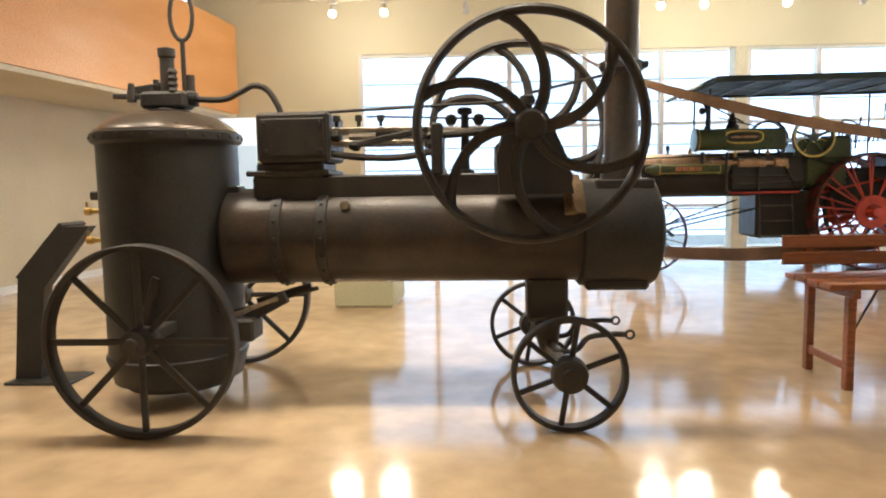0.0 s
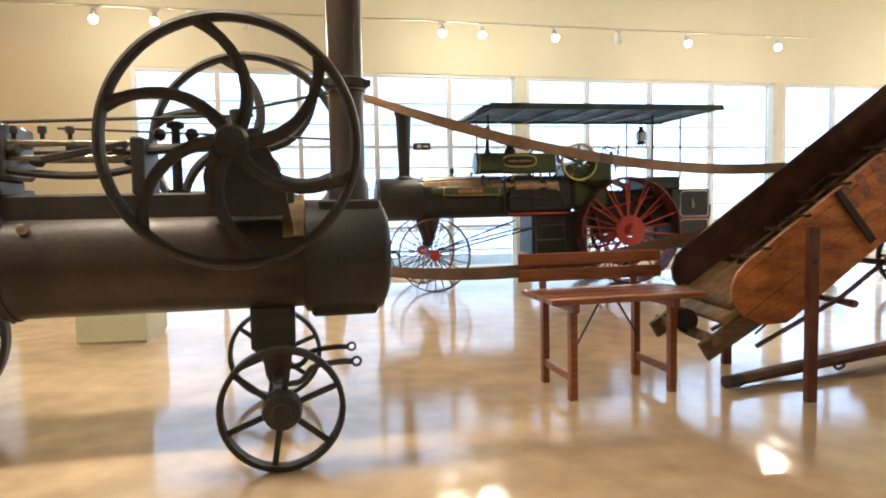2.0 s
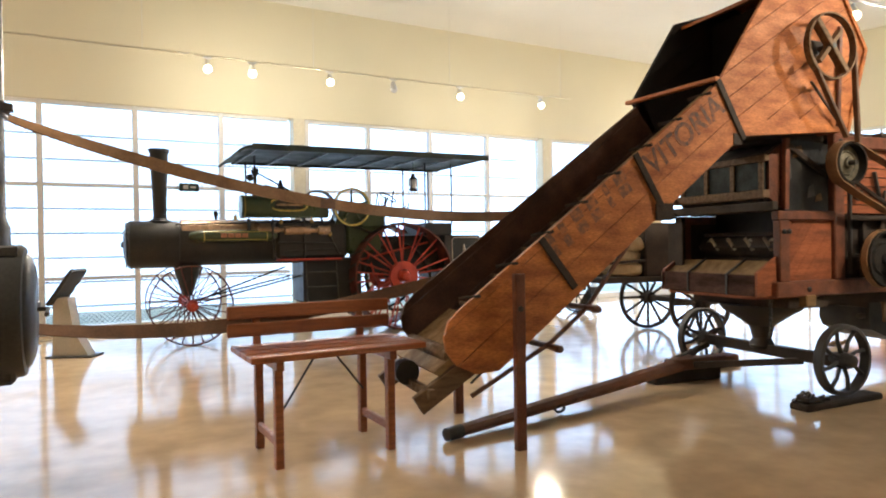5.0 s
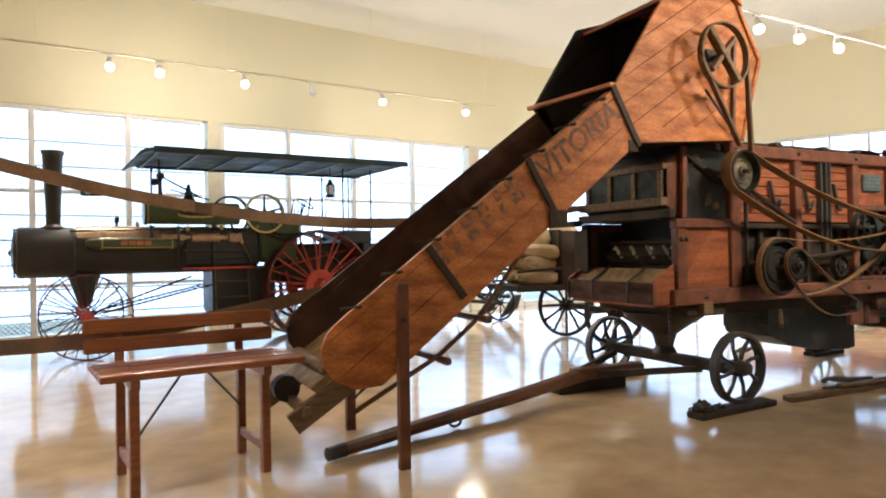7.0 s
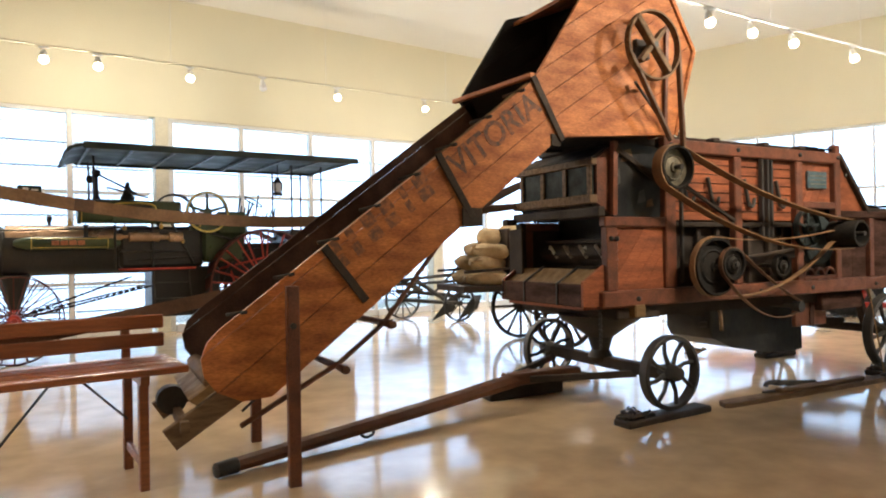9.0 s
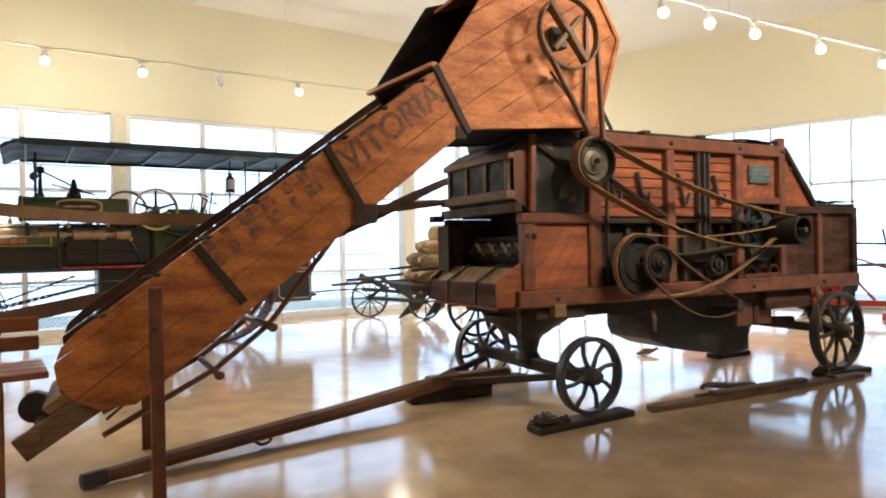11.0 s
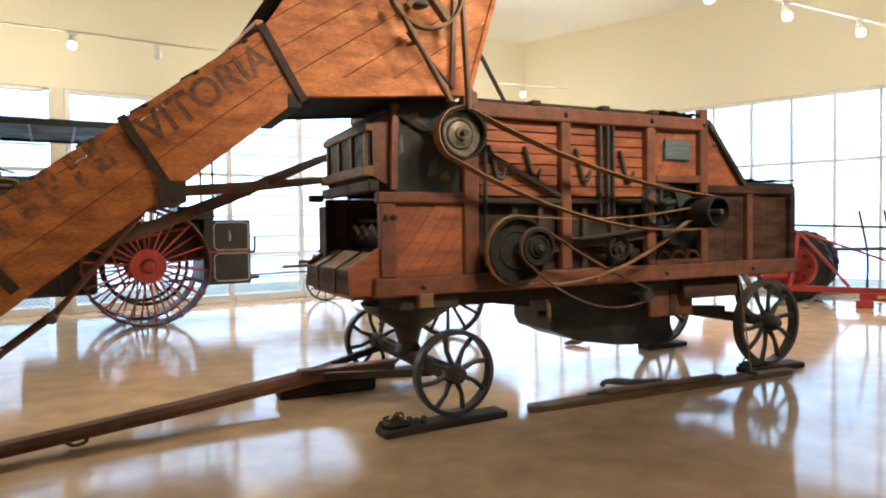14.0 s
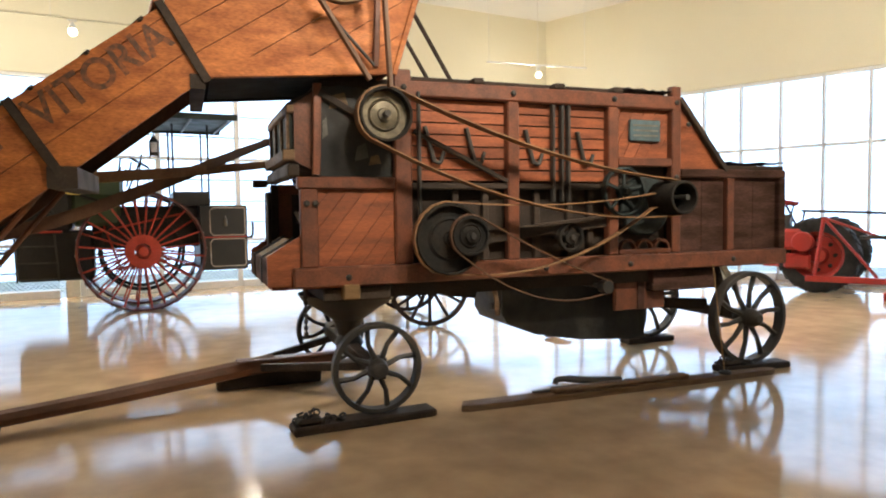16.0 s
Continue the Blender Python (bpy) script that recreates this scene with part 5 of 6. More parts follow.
# chocks, draw pole and plank on the floor
def chock(x, y, length, yaw, label):
    t = thing("wheel_chock", pose(x, y, 0, 0, 0, yaw), label, "chock", "wheel chocks")
    part("chock_base", box(-length / 2, length / 2, -0.09, 0.09, 0, 0.055, 0.012), DARKW, t)
    part("chock_block", box(-length / 2 + 0.03, -length / 2 + 0.20, -0.07, 0.07, 0.056, 0.10, 0.02), DARKW, t)
    rnd = random.Random(int(x * 100))
    for k in range(16):
        lx, ly = -length / 2 + 0.02 + 0.022 * k, 0.06 * math.sin(k * 1.3) + rnd.uniform(-0.015, 0.015)
        lz = 0.115 if 1 < k < 8 else 0.068
        d = V(rnd.uniform(-1, 1), rnd.uniform(-1, 1), rnd.uniform(0.2, 1)).normalized()
        part("chain_link", rim((lx, ly, lz), d, 0.026, 0.012, 0.011, seg=10), IRON, t)
    return t


chock(6.66, 4.34, 1.0, 4, "dark timber chock with chain under the wheel")
chock(6.85, 6.08, 0.9, 4, "dark timber chock with chain under the wheel")
chock(10.22, 4.47, 0.72, -3, "dark timber chock with chain under the wheel")
chock(10.2, 5.88, 0.6, 0, "dark timber chock with chain under the wheel")
pole = thing("draw_pole", at(3.2, 4.72), "long tapered red-brown wooden draw pole lying on the floor", "draw pole")
part("shaft", tube([(3.19, 4.72, 0.055), (3.5, 4.83, 0.062), (5.0, 5.30, 0.12), (6.2, 5.62, 0.20)], [0.045, 0.052, 0.062, 0.075], seg=8), POLE, pole, world=True)
part("tip", lathe((3.15, 4.705, 0.053), (0.95, 0.33, 0.02), [(0, 0.02), (0.01, 0.048), (0.15, 0.052), (0.16, 0.04)], seg=14), IRON, pole, "black iron ferrule", world=True)
part("hook", tube(spread([(4.25, 5.02, 0.05), (4.30, 5.04, 0.02), (4.36, 5.06, 0.03), (4.37, 5.06, 0.055)]), 0.012), IRON, pole, world=True)
part("pole_butt", box(5.9, 6.75, 5.50, 5.66, 0.14, 0.25, 0.015), POLE, pole, world=True)
part("draw_frame", beam((6.1, 5.45, 0.20), (6.75, 4.75, 0.30), 0.05, 0.06), DARKW, pole, world=True)
part("draw_frame", beam((6.1, 5.72, 0.20), (6.75, 5.95, 0.30), 0.05, 0.06), DARKW, pole, world=True)
part("wedge_block", box(5.75, 6.6, 5.60, 5.78, 0.0, 0.13, 0.015), DARKW, pole, world=True)
plank = thing("spare_pole", pose(7.36, 4.36, 0, 0, 0, -1.4), "weathered brown plank with iron fittings lying on the floor", "plank")
part("plank_body", hull(B(), [[V(x, y, z) for x, y in ((0, -0.05), (0.06, -0.075), (1.0, -0.085), (2.85, -0.06), (2.92, -0.02), (2.88, 0.05), (1.2, 0.075), (0.05, 0.06))] for z in (0.0, 0.045)]), GREYW, plank)
part("upper_plank", box(0.75, 2.0, -0.045, 0.04, 0.046, 0.085, 0.012), GREYW, plank)
part("iron_strap", box(0.62, 1.35, 0.03, 0.075, 0.046, 0.062, 0.004), IRON, plank)
part("iron_hook", tube(spread([(1.45, 0.12, 0.05), (1.2, 0.20, 0.055), (1.02, 0.26, 0.07), (0.95, 0.28, 0.06), (0.94, 0.28, 0.03)]), [0.03] * 12 + [0.024] * 13), IRON, plank)
part("iron_ring", lathe((2.38, -0.02, 0.046), (0, 0, 1), [(0, 0.05), (0.02, 0.05), (0.03, 0.02)], seg=14), IRON, plank)
rope = tagged(part("rope_coil", tube([(9.36 + 0.09 * math.cos(a * 1.1) + 0.01 * a, 6.5 + 0.07 * math.sin(a * 1.1), 0.02 + 0.003 * a) for a in (0.5 * k for k in range(36))], 0.014), PALE, None), "yellowish rope coil lying under the machine", "rope")

# ---- bench ----
bench = thing("garden_bench", pose(1.91, 4.885, 0, 0, 0, 7.5), "varnished orange wooden slatted bench with iron braces", "bench")
for x in (0.02, 0.81):
    for y in (-0.26, 0.26):
        part("leg", beam((x, y, 0), (x, y, 0.64), 0.055, 0.065, up=(0, 1, 0)), BENCH, bench)
    part("stretcher", beam((x, -0.26, 0.16), (x, 0.26, 0.16), 0.035, 0.06), BENCH, bench)
    part("seat_bearer", beam((x, -0.33, 0.668), (x, 0.30, 0.668), 0.05, 0.062), BENCH, bench)
    part("back_post", beam((x, 0.275, 0.60), (x, 0.325, 1.0), 0.055, 0.035, up=(0, 1, 0)), BENCH, bench)
for k in range(4):
    y = -0.28 + 0.16 * k
    part("seat_slat", box(-0.17, 1.06, y - 0.074, y + 0.074, 0.70, 0.742, 0.007), BENCH, bench)
for z in (0.845, 0.97):
    part("back_slat", box(-0.19, 1.05, 0.215 + 0.06 * z, 0.238 + 0.06 * z, z - 0.048, z + 0.048, 0.008), BENCH, bench)
for a, b in (((0.03, -0.22, 0.32), (0.37, -0.02, 0.70)), ((0.80, 0.22, 0.34), (0.47, -0.02, 0.70))):
    part("brace", tube([a, b], 0.008), IRON, bench)
for x in (0.02, 0.81):
    for k in range(4):
        part("screw", lathe((x, -0.28 + 0.16 * k, 0.742), (0, 0, 1), [(0, 0.008), (0.002, 0.007)], seg=8), IRON, bench)

# ---- steam traction engine with canopy ----
CASE = pose(1.6, 11.3, 0, 0, 0, 5)
te = thing("traction_engine", CASE, "green and black steam traction engine with red wheels and canopy", "traction engine")
M0 = 0.05                     # its middle line
MARK = material("worn_orange_mark", (0.55, 0.22, 0.11), 0.5, second=(0.4, 0.14, 0.07), scale=14, bump=0.03)
DULLRED = material("dull_red_rim", (0.17, 0.040, 0.028), 0.55, second=(0.075, 0.026, 0.02), scale=6, bump=0.15)


def cp(name, bm, mat, parent=None, label="", smooth=True):
    return part(name, bm, mat, parent or te, label, smooth=smooth)


sb = cp("smokebox", lathe((-0.96, M0, 1.50), (1, 0, 0), [(0, 0.20), (0.0, 0.33), (0.03, 0.36), (0.70, 0.36), (0.72, 0.345)], seg=44), BLACK, label="black smokebox with a round door")
cp("smokebox_door", lathe((-0.96, M0, 1.50), (-1, 0, 0), [(0, 0.29), (0.02, 0.29), (0.05, 0.2), (0.06, 0.05), (0.09, 0.03)], seg=36), BLACK, sb)
for k in range(12):
    a = 2 * math.pi * k / 12
    cp("door_bolt", lathe((-0.965, M0 + 0.325 * math.cos(a), 1.5 + 0.325 * math.sin(a)), (-1, 0, 0), [(0, 0.018), (0.02, 0.018), (0.025, 0.008)], seg=8), BLACK, sb)
cp("boiler_barrel", lathe((-0.25, M0, 1.50), (1, 0, 0), [(0, 0.335), (2.1, 0.335)], seg=44), BLACK)
cp("lagging", lathe((-0.22, M0, 1.60), (1, 0, 0), [(0, 0.25), (0.01, 0.285), (1.36, 0.285), (1.37, 0.25)], seg=44), COPPER, label="copper-toned boiler lagging")
ch = cp("chimney", lathe((-0.50, M0, 1.84), (0, 0, 1), [(0, 0.16), (0.02, 0.15), (0.06, 0.095), (0.30, 0.10), (1.06, 0.135), (1.07, 0.15), (1.12, 0.15), (1.12, 0.125)], seg=28), BLACK, label="tapered black chimney with a flared rim")
cp("chimney_flange", lathe((-0.50, M0, 1.82), (0, 0, 1), [(0, 0.18), (0.04, 0.17), (0.05, 0.12)], seg=24), BLACK, ch)
cp("whistle", lathe((0.32, M0, 1.87), (0, 0, 1), [(0, 0.02), (0.06, 0.02), (0.07, 0.035), (0.14, 0.035), (0.15, 0.015)], seg=12), BLACK)
tank = cp("side_heater", lathe((-0.12, M0 - 0.36, 1.62), (1, 0, 0), [(0, 0.03), (0.02, 0.05), (0.16, 0.088), (0.18, 0.09), (1.22, 0.09), (1.24, 0.07), (1.32, 0.04), (1.34, 0.03)], seg=28), GREEN, label="long dark green side heater drum")
for u in (0.09, 1.03):
    cp("lining", rim((u, M0 - 0.36, 1.62), (1, 0, 0), 0.093, 0.014, 0.004, seg=28), YELLOW, tank)
for k in range(4):
    cp("maker_mark", box(0.33 + 0.105 * k, 0.42 + 0.105 * k, M0 - 0.456, M0 - 0.447, 1.59, 1.655, 0.002), MARK, tank, "worn orange painted mark")
for a in (0.75, -0.75):
    cp("lining", tube([(0.1, M0 - 0.36 - 0.09 * math.cos(a), 1.62 + 0.09 * math.sin(a)), (1.02, M0 - 0.36 - 0.09 * math.cos(a), 1.62 + 0.09 * math.sin(a))], 0.006, seg=6), YELLOW, tank)
cp("pipe", tube(spread([(1.2, M0 - 0.36, 1.62), (1.32, M0 - 0.36, 1.62), (1.42, M0 - 0.36, 1.60), (1.9, M0 - 0.36, 1.58)]), 0.03), COPPER)
cp("hand_rail", tube([(-0.3, M0 - 0.25, 1.80), (1.15, M0 - 0.25, 1.84)], 0.012), BLACK)
# firebox, cylinder, motion
cp("firebox", box(1.18, 2.35, M0 - 0.42, M0 + 0.42, 1.24, 1.86, 0.05), BLACK)
cp("ash_box", box(1.62, 2.62, M0 - 0.38, M0 + 0.38, 0.50, 1.24, 0.04), BLACK)
cp("platform_edge", box(1.16, 2.22, M0 - 0.52, M0 - 0.46, 1.215, 1.245, 0.004), LINE_RED, label="thin red lined platform edge")
cp("platform", box(1.16, 2.22, M0 - 0.46, M0 - 0.40, 1.19, 1.235, 0.004), BLACK)
cy = cp("cylinder", lathe((0.64, M0 - 0.28, 2.08), (1, 0, 0), [(0, 0.10), (0.01, 0.185), (0.05, 0.185), (0.06, 0.175), (0.46, 0.175), (0.48, 0.16)], seg=32), GREEN, label="dark green lined steam cylinder")
cp("lining", rim((0.70, M0 - 0.28, 2.08), (1, 0, 0), 0.188, 0.012, 0.005, seg=32), YELLOW, cy)
cp("valve_chest", box(0.85, 1.30, M0 - 0.30, M0 + 0.15, 2.05, 2.26, 0.03), GREEN, cy)
fr = cp("motion_frame", box(1.08, 2.05, M0 - 0.42, M0 - 0.32, 1.90, 2.24, 0.03), GREEN)
oval = [(1.39 + 0.22 * math.cos(a) + (0.07 if math.cos(a) > 0 else -0.07), M0 - 0.43, 2.11 + 0.095 * math.copysign(abs(math.sin(a)) ** 0.6, math.sin(a))) for a in (2 * math.pi * k / 32 for k in range(33))]
cp("lining", tube(oval, 0.014), YELLOW, fr, "yellow oval lining")
cp("opening", box(1.16, 1.62, M0 - 0.426, M0 - 0.421, 2.045, 2.175, 0.002), BLACK, fr)
cp("piston_rod", tube([(1.19, M0 - 0.435, 2.11), (1.60, M0 - 0.435, 2.11)], 0.018), COPPER, fr)
cp("side_rod", tube([(0.9, M0 - 0.38, 1.70), (2.0, M0 - 0.38, 1.72)], 0.05), COPPER)
cp("side_pump", lathe((1.30, M0 - 0.42, 1.70), (1, 0, 0), [(0, 0.03), (0.01, 0.07), (0.42, 0.07), (0.43, 0.04), (0.55, 0.04), (0.56, 0.075), (0.75, 0.075), (0.76, 0.04)], seg=18), COPPER, label="copper-toned pump barrel")
fw = cp("flywheel", rim((2.40, M0 - 0.52, 2.08), (0, 1, 0), 0.315, 0.09, 0.035, seg=48), GREEN, label="dark green spoked flywheel with a yellow rim line")
cp("hub", lathe((2.40, M0 - 0.52, 2.08), (0, 1, 0), [(-0.06, 0.03), (-0.05, 0.06), (0.05, 0.06), (0.06, 0.03)], seg=18), GREEN, fw)
for k in range(5):
    a = 2 * math.pi * (k + 0.25) / 5
    cp("spoke", tube([(2.40 + 0.05 * math.cos(a), M0 - 0.52, 2.08 + 0.05 * math.sin(a)), (2.40 + 0.29 * math.cos(a), M0 - 0.52, 2.08 + 0.29 * math.sin(a))], [0.026, 0.018], seg=8), GREEN, fw)
cp("motion_cover", hull(B(), [[V(x, y, z) for x, z in ((2.14, 1.80), (2.66, 1.80), (2.64, 2.02), (2.52, 2.06), (2.44, 2.00), (2.34, 2.06), (2.20, 2.02))] for y in (M0 - 0.46, M0 - 0.43)]), GREEN, label="green lined cover behind the flywheel")
cp("lining", rim((2.40, M0 - 0.567, 2.08), (0, 1, 0), 0.318, 0.006, 0.03, seg=44), YELLOW, fw)
for sgn in (-1, 1):
    cp("lining", tube(spread([(2.40 + sgn * 0.22, M0 - 0.466, 2.02), (2.40 + sgn * 0.13, M0 - 0.466, 2.05), (2.40 + sgn * 0.06, M0 - 0.466, 2.0), (2.40, M0 - 0.466, 2.02)]), 0.01), YELLOW, fw)
cp("second_flywheel", rim((2.10, M0 + 0.45, 2.10), (0, 1, 0), 0.33, 0.14, 0.03), BLACK)
cp("crankshaft", tube([(2.40, M0 - 0.56, 2.08), (2.40, M0 + 0.5, 2.08)], 0.035), STEEL)
cp("boiler_back", box(2.35, 3.0, M0 - 0.40, M0 + 0.40, 1.30, 2.02, 0.05), GREEN)
cp("gear_cover", box(2.55, 3.05, M0 - 0.45, M0 - 0.30, 1.72, 2.10, 0.05), GREEN)
gov = cp("governor", lathe((0.92, M0 - 0.1, 2.25), (0, 0, 1), [(0, 0.06), (0.05, 0.05), (0.08, 0.03), (0.34, 0.025), (0.38, 0.06), (0.44, 0.06), (0.46, 0.02)], seg=14), BLACK)
cp("governor_ball", lathe((0.84, M0 - 0.1, 2.56), (0, 0, 1), [(-0.06, 0.01), (-0.04, 0.045), (0, 0.06), (0.04, 0.045), (0.06, 0.01)], seg=12), BLACK, gov)
cp("valve_gear", tube([(0.95, M0 - 0.2, 2.62), (1.45, M0 - 0.2, 2.36)], 0.014), BLACK)
cp("valve_gear", tube([(1.05, M0 - 0.2, 2.44), (1.62, M0 - 0.2, 2.30)], 0.012), BLACK)
cp("dome", lathe((1.35, M0, 2.20), (0, 0, 1), [(0, 0.06), (0.04, 0.10), (0.12, 0.10), (0.15, 0.07), (0.35, 0.02)], seg=16), BLACK)
for u, z in ((2.95, 2.35), (3.10, 2.30), (3.25, 2.42)):
    cp("control_lever", tube([(u, M0 - 0.1, 1.9), (u + 0.08, M0 - 0.1, z)], 0.014), BLACK)
cp("steering_wheel", rim((3.30, M0 + 0.1, 2.30), (0.5, 0, 0.86), 0.17, 0.02, 0.02, seg=28), BLACK)
cp("steering_column", tube([(3.30, M0 + 0.1, 2.30), (3.1, M0 + 0.1, 1.8)], 0.016), BLACK)
for a, b, r in (((0.75, 1.88), (0.75, 1.70), 0.03), ((1.12, 1.88), (1.12, 1.24), 0.018), ((1.62, 1.90), (1.62, 1.24), 0.018), ((1.0, 1.84), (1.55, 1.86), 0.016), ((1.9, 1.9), (2.2, 1.3), 0.02), ((2.2, 1.86), (2.75, 1.66), 0.022), ((1.2, 1.50), (2.1, 1.48), 0.02), ((1.3, 1.36), (2.3, 1.40), 0.014)):
    cp("pipe", tube([(a[0], M0 - 0.44, a[1]), (b[0], M0 - 0.44, b[1])], r), BLACK)
for u, z in ((1.25, 1.80), (1.75, 1.82), (2.05, 1.60), (2.3, 1.84), (0.55, 1.86)):
    cp("valve", lathe((u, M0 - 0.44, z), (0, 0, 1), [(0, 0.02), (0.02, 0.03), (0.06, 0.03), (0.07, 0.012), (0.1, 0.012)], seg=10), BRASS)
for k in range(9):
    a = 2 * math.pi * k / 9
    cp("steam_tap", tube([(3.0 + 0.07 * k, M0 - 0.15, 2.0), (3.03 + 0.07 * k, M0 - 0.15 + 0.04 * math.sin(a), 2.14 + 0.07 * math.cos(a))], 0.012, seg=6), BLACK)
# ladder, chains
lad = cp("ladder", tube([(1.62, M0 - 0.50, 1.20), (1.64, M0 - 0.52, 0.50)], 0.014), PLATE, label="thin grey step ladder")
cp("ladder_rail", tube([(2.12, M0 - 0.50, 1.20), (2.16, M0 - 0.52, 0.50)], 0.014), PLATE, lad)
for k in range(3):
    cp("rung", tube([(1.63, M0 - 0.51, 1.02 - 0.24 * k), (2.14, M0 - 0.51, 1.02 - 0.24 * k)], 0.012), PLATE, lad)
for a, b in (((0.0, M0 - 0.1, 0.62), (1.35, M0 - 0.3, 1.12)), ((0.1, M0 - 0.35, 0.62), (1.62, M0 - 0.4, 0.98)), ((0.1, M0 + 0.3, 0.62), (1.62, M0 + 0.35, 0.95))):
    ln = (V(*b) - V(*a)).length
    ch = cp("steering_chain", tube([a, b], 0.009), BLACK)
    for k in range(int(ln / 0.09)):
        p, q = V(*a).lerp(V(*b), k * 0.09 / ln), V(*a).lerp(V(*b), min(1, (k * 0.09 + 0.06) / ln))
        cp("chain_link", tube([p, q], 0.017, seg=5), BLACK, ch)
# wheels
cp("front_pedestal", lathe((-0.12, M0, 0.70), (0, 0, 1), [(0, 0.07), (0.1, 0.10), (0.35, 0.18), (0.48, 0.22)], seg=22), BLACK)
cp("front_axle", beam((-0.12, M0 - 0.68, 0.59), (-0.12, M0 + 0.68, 0.59), 0.09, 0.09), RED, label="red front axle")
for sgn in (-1, 1):
    wheel(te, (-0.12, M0 + sgn * 0.63, 0.59), 0.59, 0.11, 0.016, 0.09, 0.22, 24, 0.016, DULLRED, RED, DULLRED, name="front_wheel", label="thin-spoked dull red front wheel with a bright red hub", lace=0.07)
for sgn in (-1, 1):
    o = V(3.29, M0 + sgn * 0.50, 0.905)
    w = cp("rear_wheel", rim(o, (0, 1, 0), 0.905, 0.40, 0.03, seg=64), DULLRED, label="large red spoked driving wheel")
    cp("hub_disc", rim(o - V(0, 0.10, 0), (0, 1, 0), 0.26, 0.06, 0.14, seg=32), RED, w)
    cp("hub", lathe(o, (0, 1, 0), [(-0.26, 0.03), (-0.25, 0.07), (-0.16, 0.10), (0.16, 0.10), (0.2, 0.06)], seg=20), RED, w)
    for k in range(28):
        a = 2 * math.pi * (k + 0.5) / 28
        e = V(math.cos(a), 0, math.sin(a))
        yy = -0.13 if k % 2 else 0.10
        cp("spoke", tube([o + e * 0.22 + V(0, -0.09 if k % 2 else 0.0, 0), o + e * 0.88 + V(0, yy, 0)], 0.0155, seg=5), RED, w)
    for k in range(24):
        a = 2 * math.pi * k / 24
        cp("cleat", beam(o + V(0.912 * math.cos(a), -0.19, 0.912 * math.sin(a)), o + V(0.912 * math.cos(a + 0.10), 0.19, 0.912 * math.sin(a + 0.10)), 0.05, 0.012, up=(math.cos(a), 0, math.sin(a))), BLACK, w)
    cp("gear_ring", rim(o + V(0, 0.14 * -sgn, 0), (0, 1, 0), 0.62, 0.06, 0.05, seg=40), BLACK, w)
for a, b in (((2.55, 1.18), (3.9, 1.48)), ((2.75, 1.35), (3.0, 0.55)), ((2.7, 0.6), (3.7, 0.75))):
    cp("wheel_stay", beam((a[0], M0 - 0.26, a[1]), (b[0], M0 - 0.26, b[1]), 0.03, 0.05, up=(0, 1, 0)), RED)
cp("rear_axle", tube([(3.29, M0 - 0.74, 0.905), (3.29, M0 + 0.7, 0.905)], 0.06), BLACK)
cp("fender", box(2.6, 4.2, M0 - 0.26, M0 + 0.26, 0.95, 1.60, 0.03), BLACK)
# bunker
bk = cp("coal_bunker", box(4.12, 4.86, M0 - 0.50, M0 + 0.50, 0.56, 1.60, 0.02), BLACK, label="black rear bunker with thin pale lining")
for z0, z1 in ((1.12, 1.56), (0.62, 1.06)):
    pts = [(4.28, z0 + 0.05), (4.33, z0), (4.80, z0), (4.82, z0 + 0.02), (4.82, z1 - 0.02), (4.80, z1), (4.33, z1), (4.28, z1 - 0.05), (4.28, z0 + 0.05)]
    cp("lining", tube([(x, M0 - 0.503, z) for x, z in pts], 0.009, seg=6), WHITE_LINE, bk)
cp("lining", box(4.13, 4.85, M0 - 0.506, M0 - 0.501, 1.08, 1.10), LINE_RED, bk)
cp("bunker_badge", lathe((4.52, M0 - 0.502, 1.26), (0, 0, 1), [(0, 0.02), (0.02, 0.03), (0.1, 0.028), (0.14, 0.012), (0.17, 0.014)], seg=10), STEEL, bk)
cp("bunker_top", box(3.75, 4.30, M0 - 0.48, M0 + 0.48, 1.60, 1.82, 0.02), BLACK)
cp("hook", tube(spread([(4.86, M0 - 0.3, 1.08), (4.96, M0 - 0.3, 1.08), (4.98, M0 - 0.3, 1.2), (4.98, M0 - 0.3, 1.32)]), 0.02), BLACK, bk)
cp("drawbar", beam((4.8, M0, 0.62), (5.1, M0, 0.62), 0.10, 0.05), BLACK)
# canopy
can = cp("canopy", hull(B(), [[V(u, v, z) for u, z in ((0.50, 2.80), (0.56, 2.85), (0.66, 2.885), (0.80, 2.90), (4.62, 2.90), (4.62, 2.925), (0.78, 2.93), (0.62, 2.915), (0.51, 2.87), (0.46, 2.81))] for v in (-1.16, 0.80)]), CANOPY, label="flat grey-green canopy roof on thin posts")
for v in (-1.17, 0.78):
    cp("canopy_edge", box(0.68, 4.64, v, v + 0.03, 2.86, 2.95, 0.006), CANOPY, can)
for k in range(8):
    u = 0.75 + 0.54 * k
    cp("canopy_rib", beam((u, -1.14, 2.875), (u, 0.78, 2.875), 0.03, 0.03), PLATE, can)
for u, v in ((0.86, -0.5), (0.86, 0.5), (3.76, -0.62), (3.76, 0.6), (4.28, -0.62), (4.28, 0.6)):
    cp("canopy_post", tube([(u, M0 + v * 0.8, 1.8 if u > 3 else 2.2), (u, M0 + v * 0.8, 2.87)], 0.016), BLACK, can)
lan = thing("lantern", CASE @ pose(3.49, -0.55, 2.36), "black lantern with glass hanging from the canopy", "lantern")
part("lantern_cap", lathe((0, 0, 0.20), (0, 0, 1), [(0, 0.085), (0.03, 0.06), (0.07, 0.03), (0.09, 0.035), (0.10, 0.01)], seg=14), BLACK, lan)
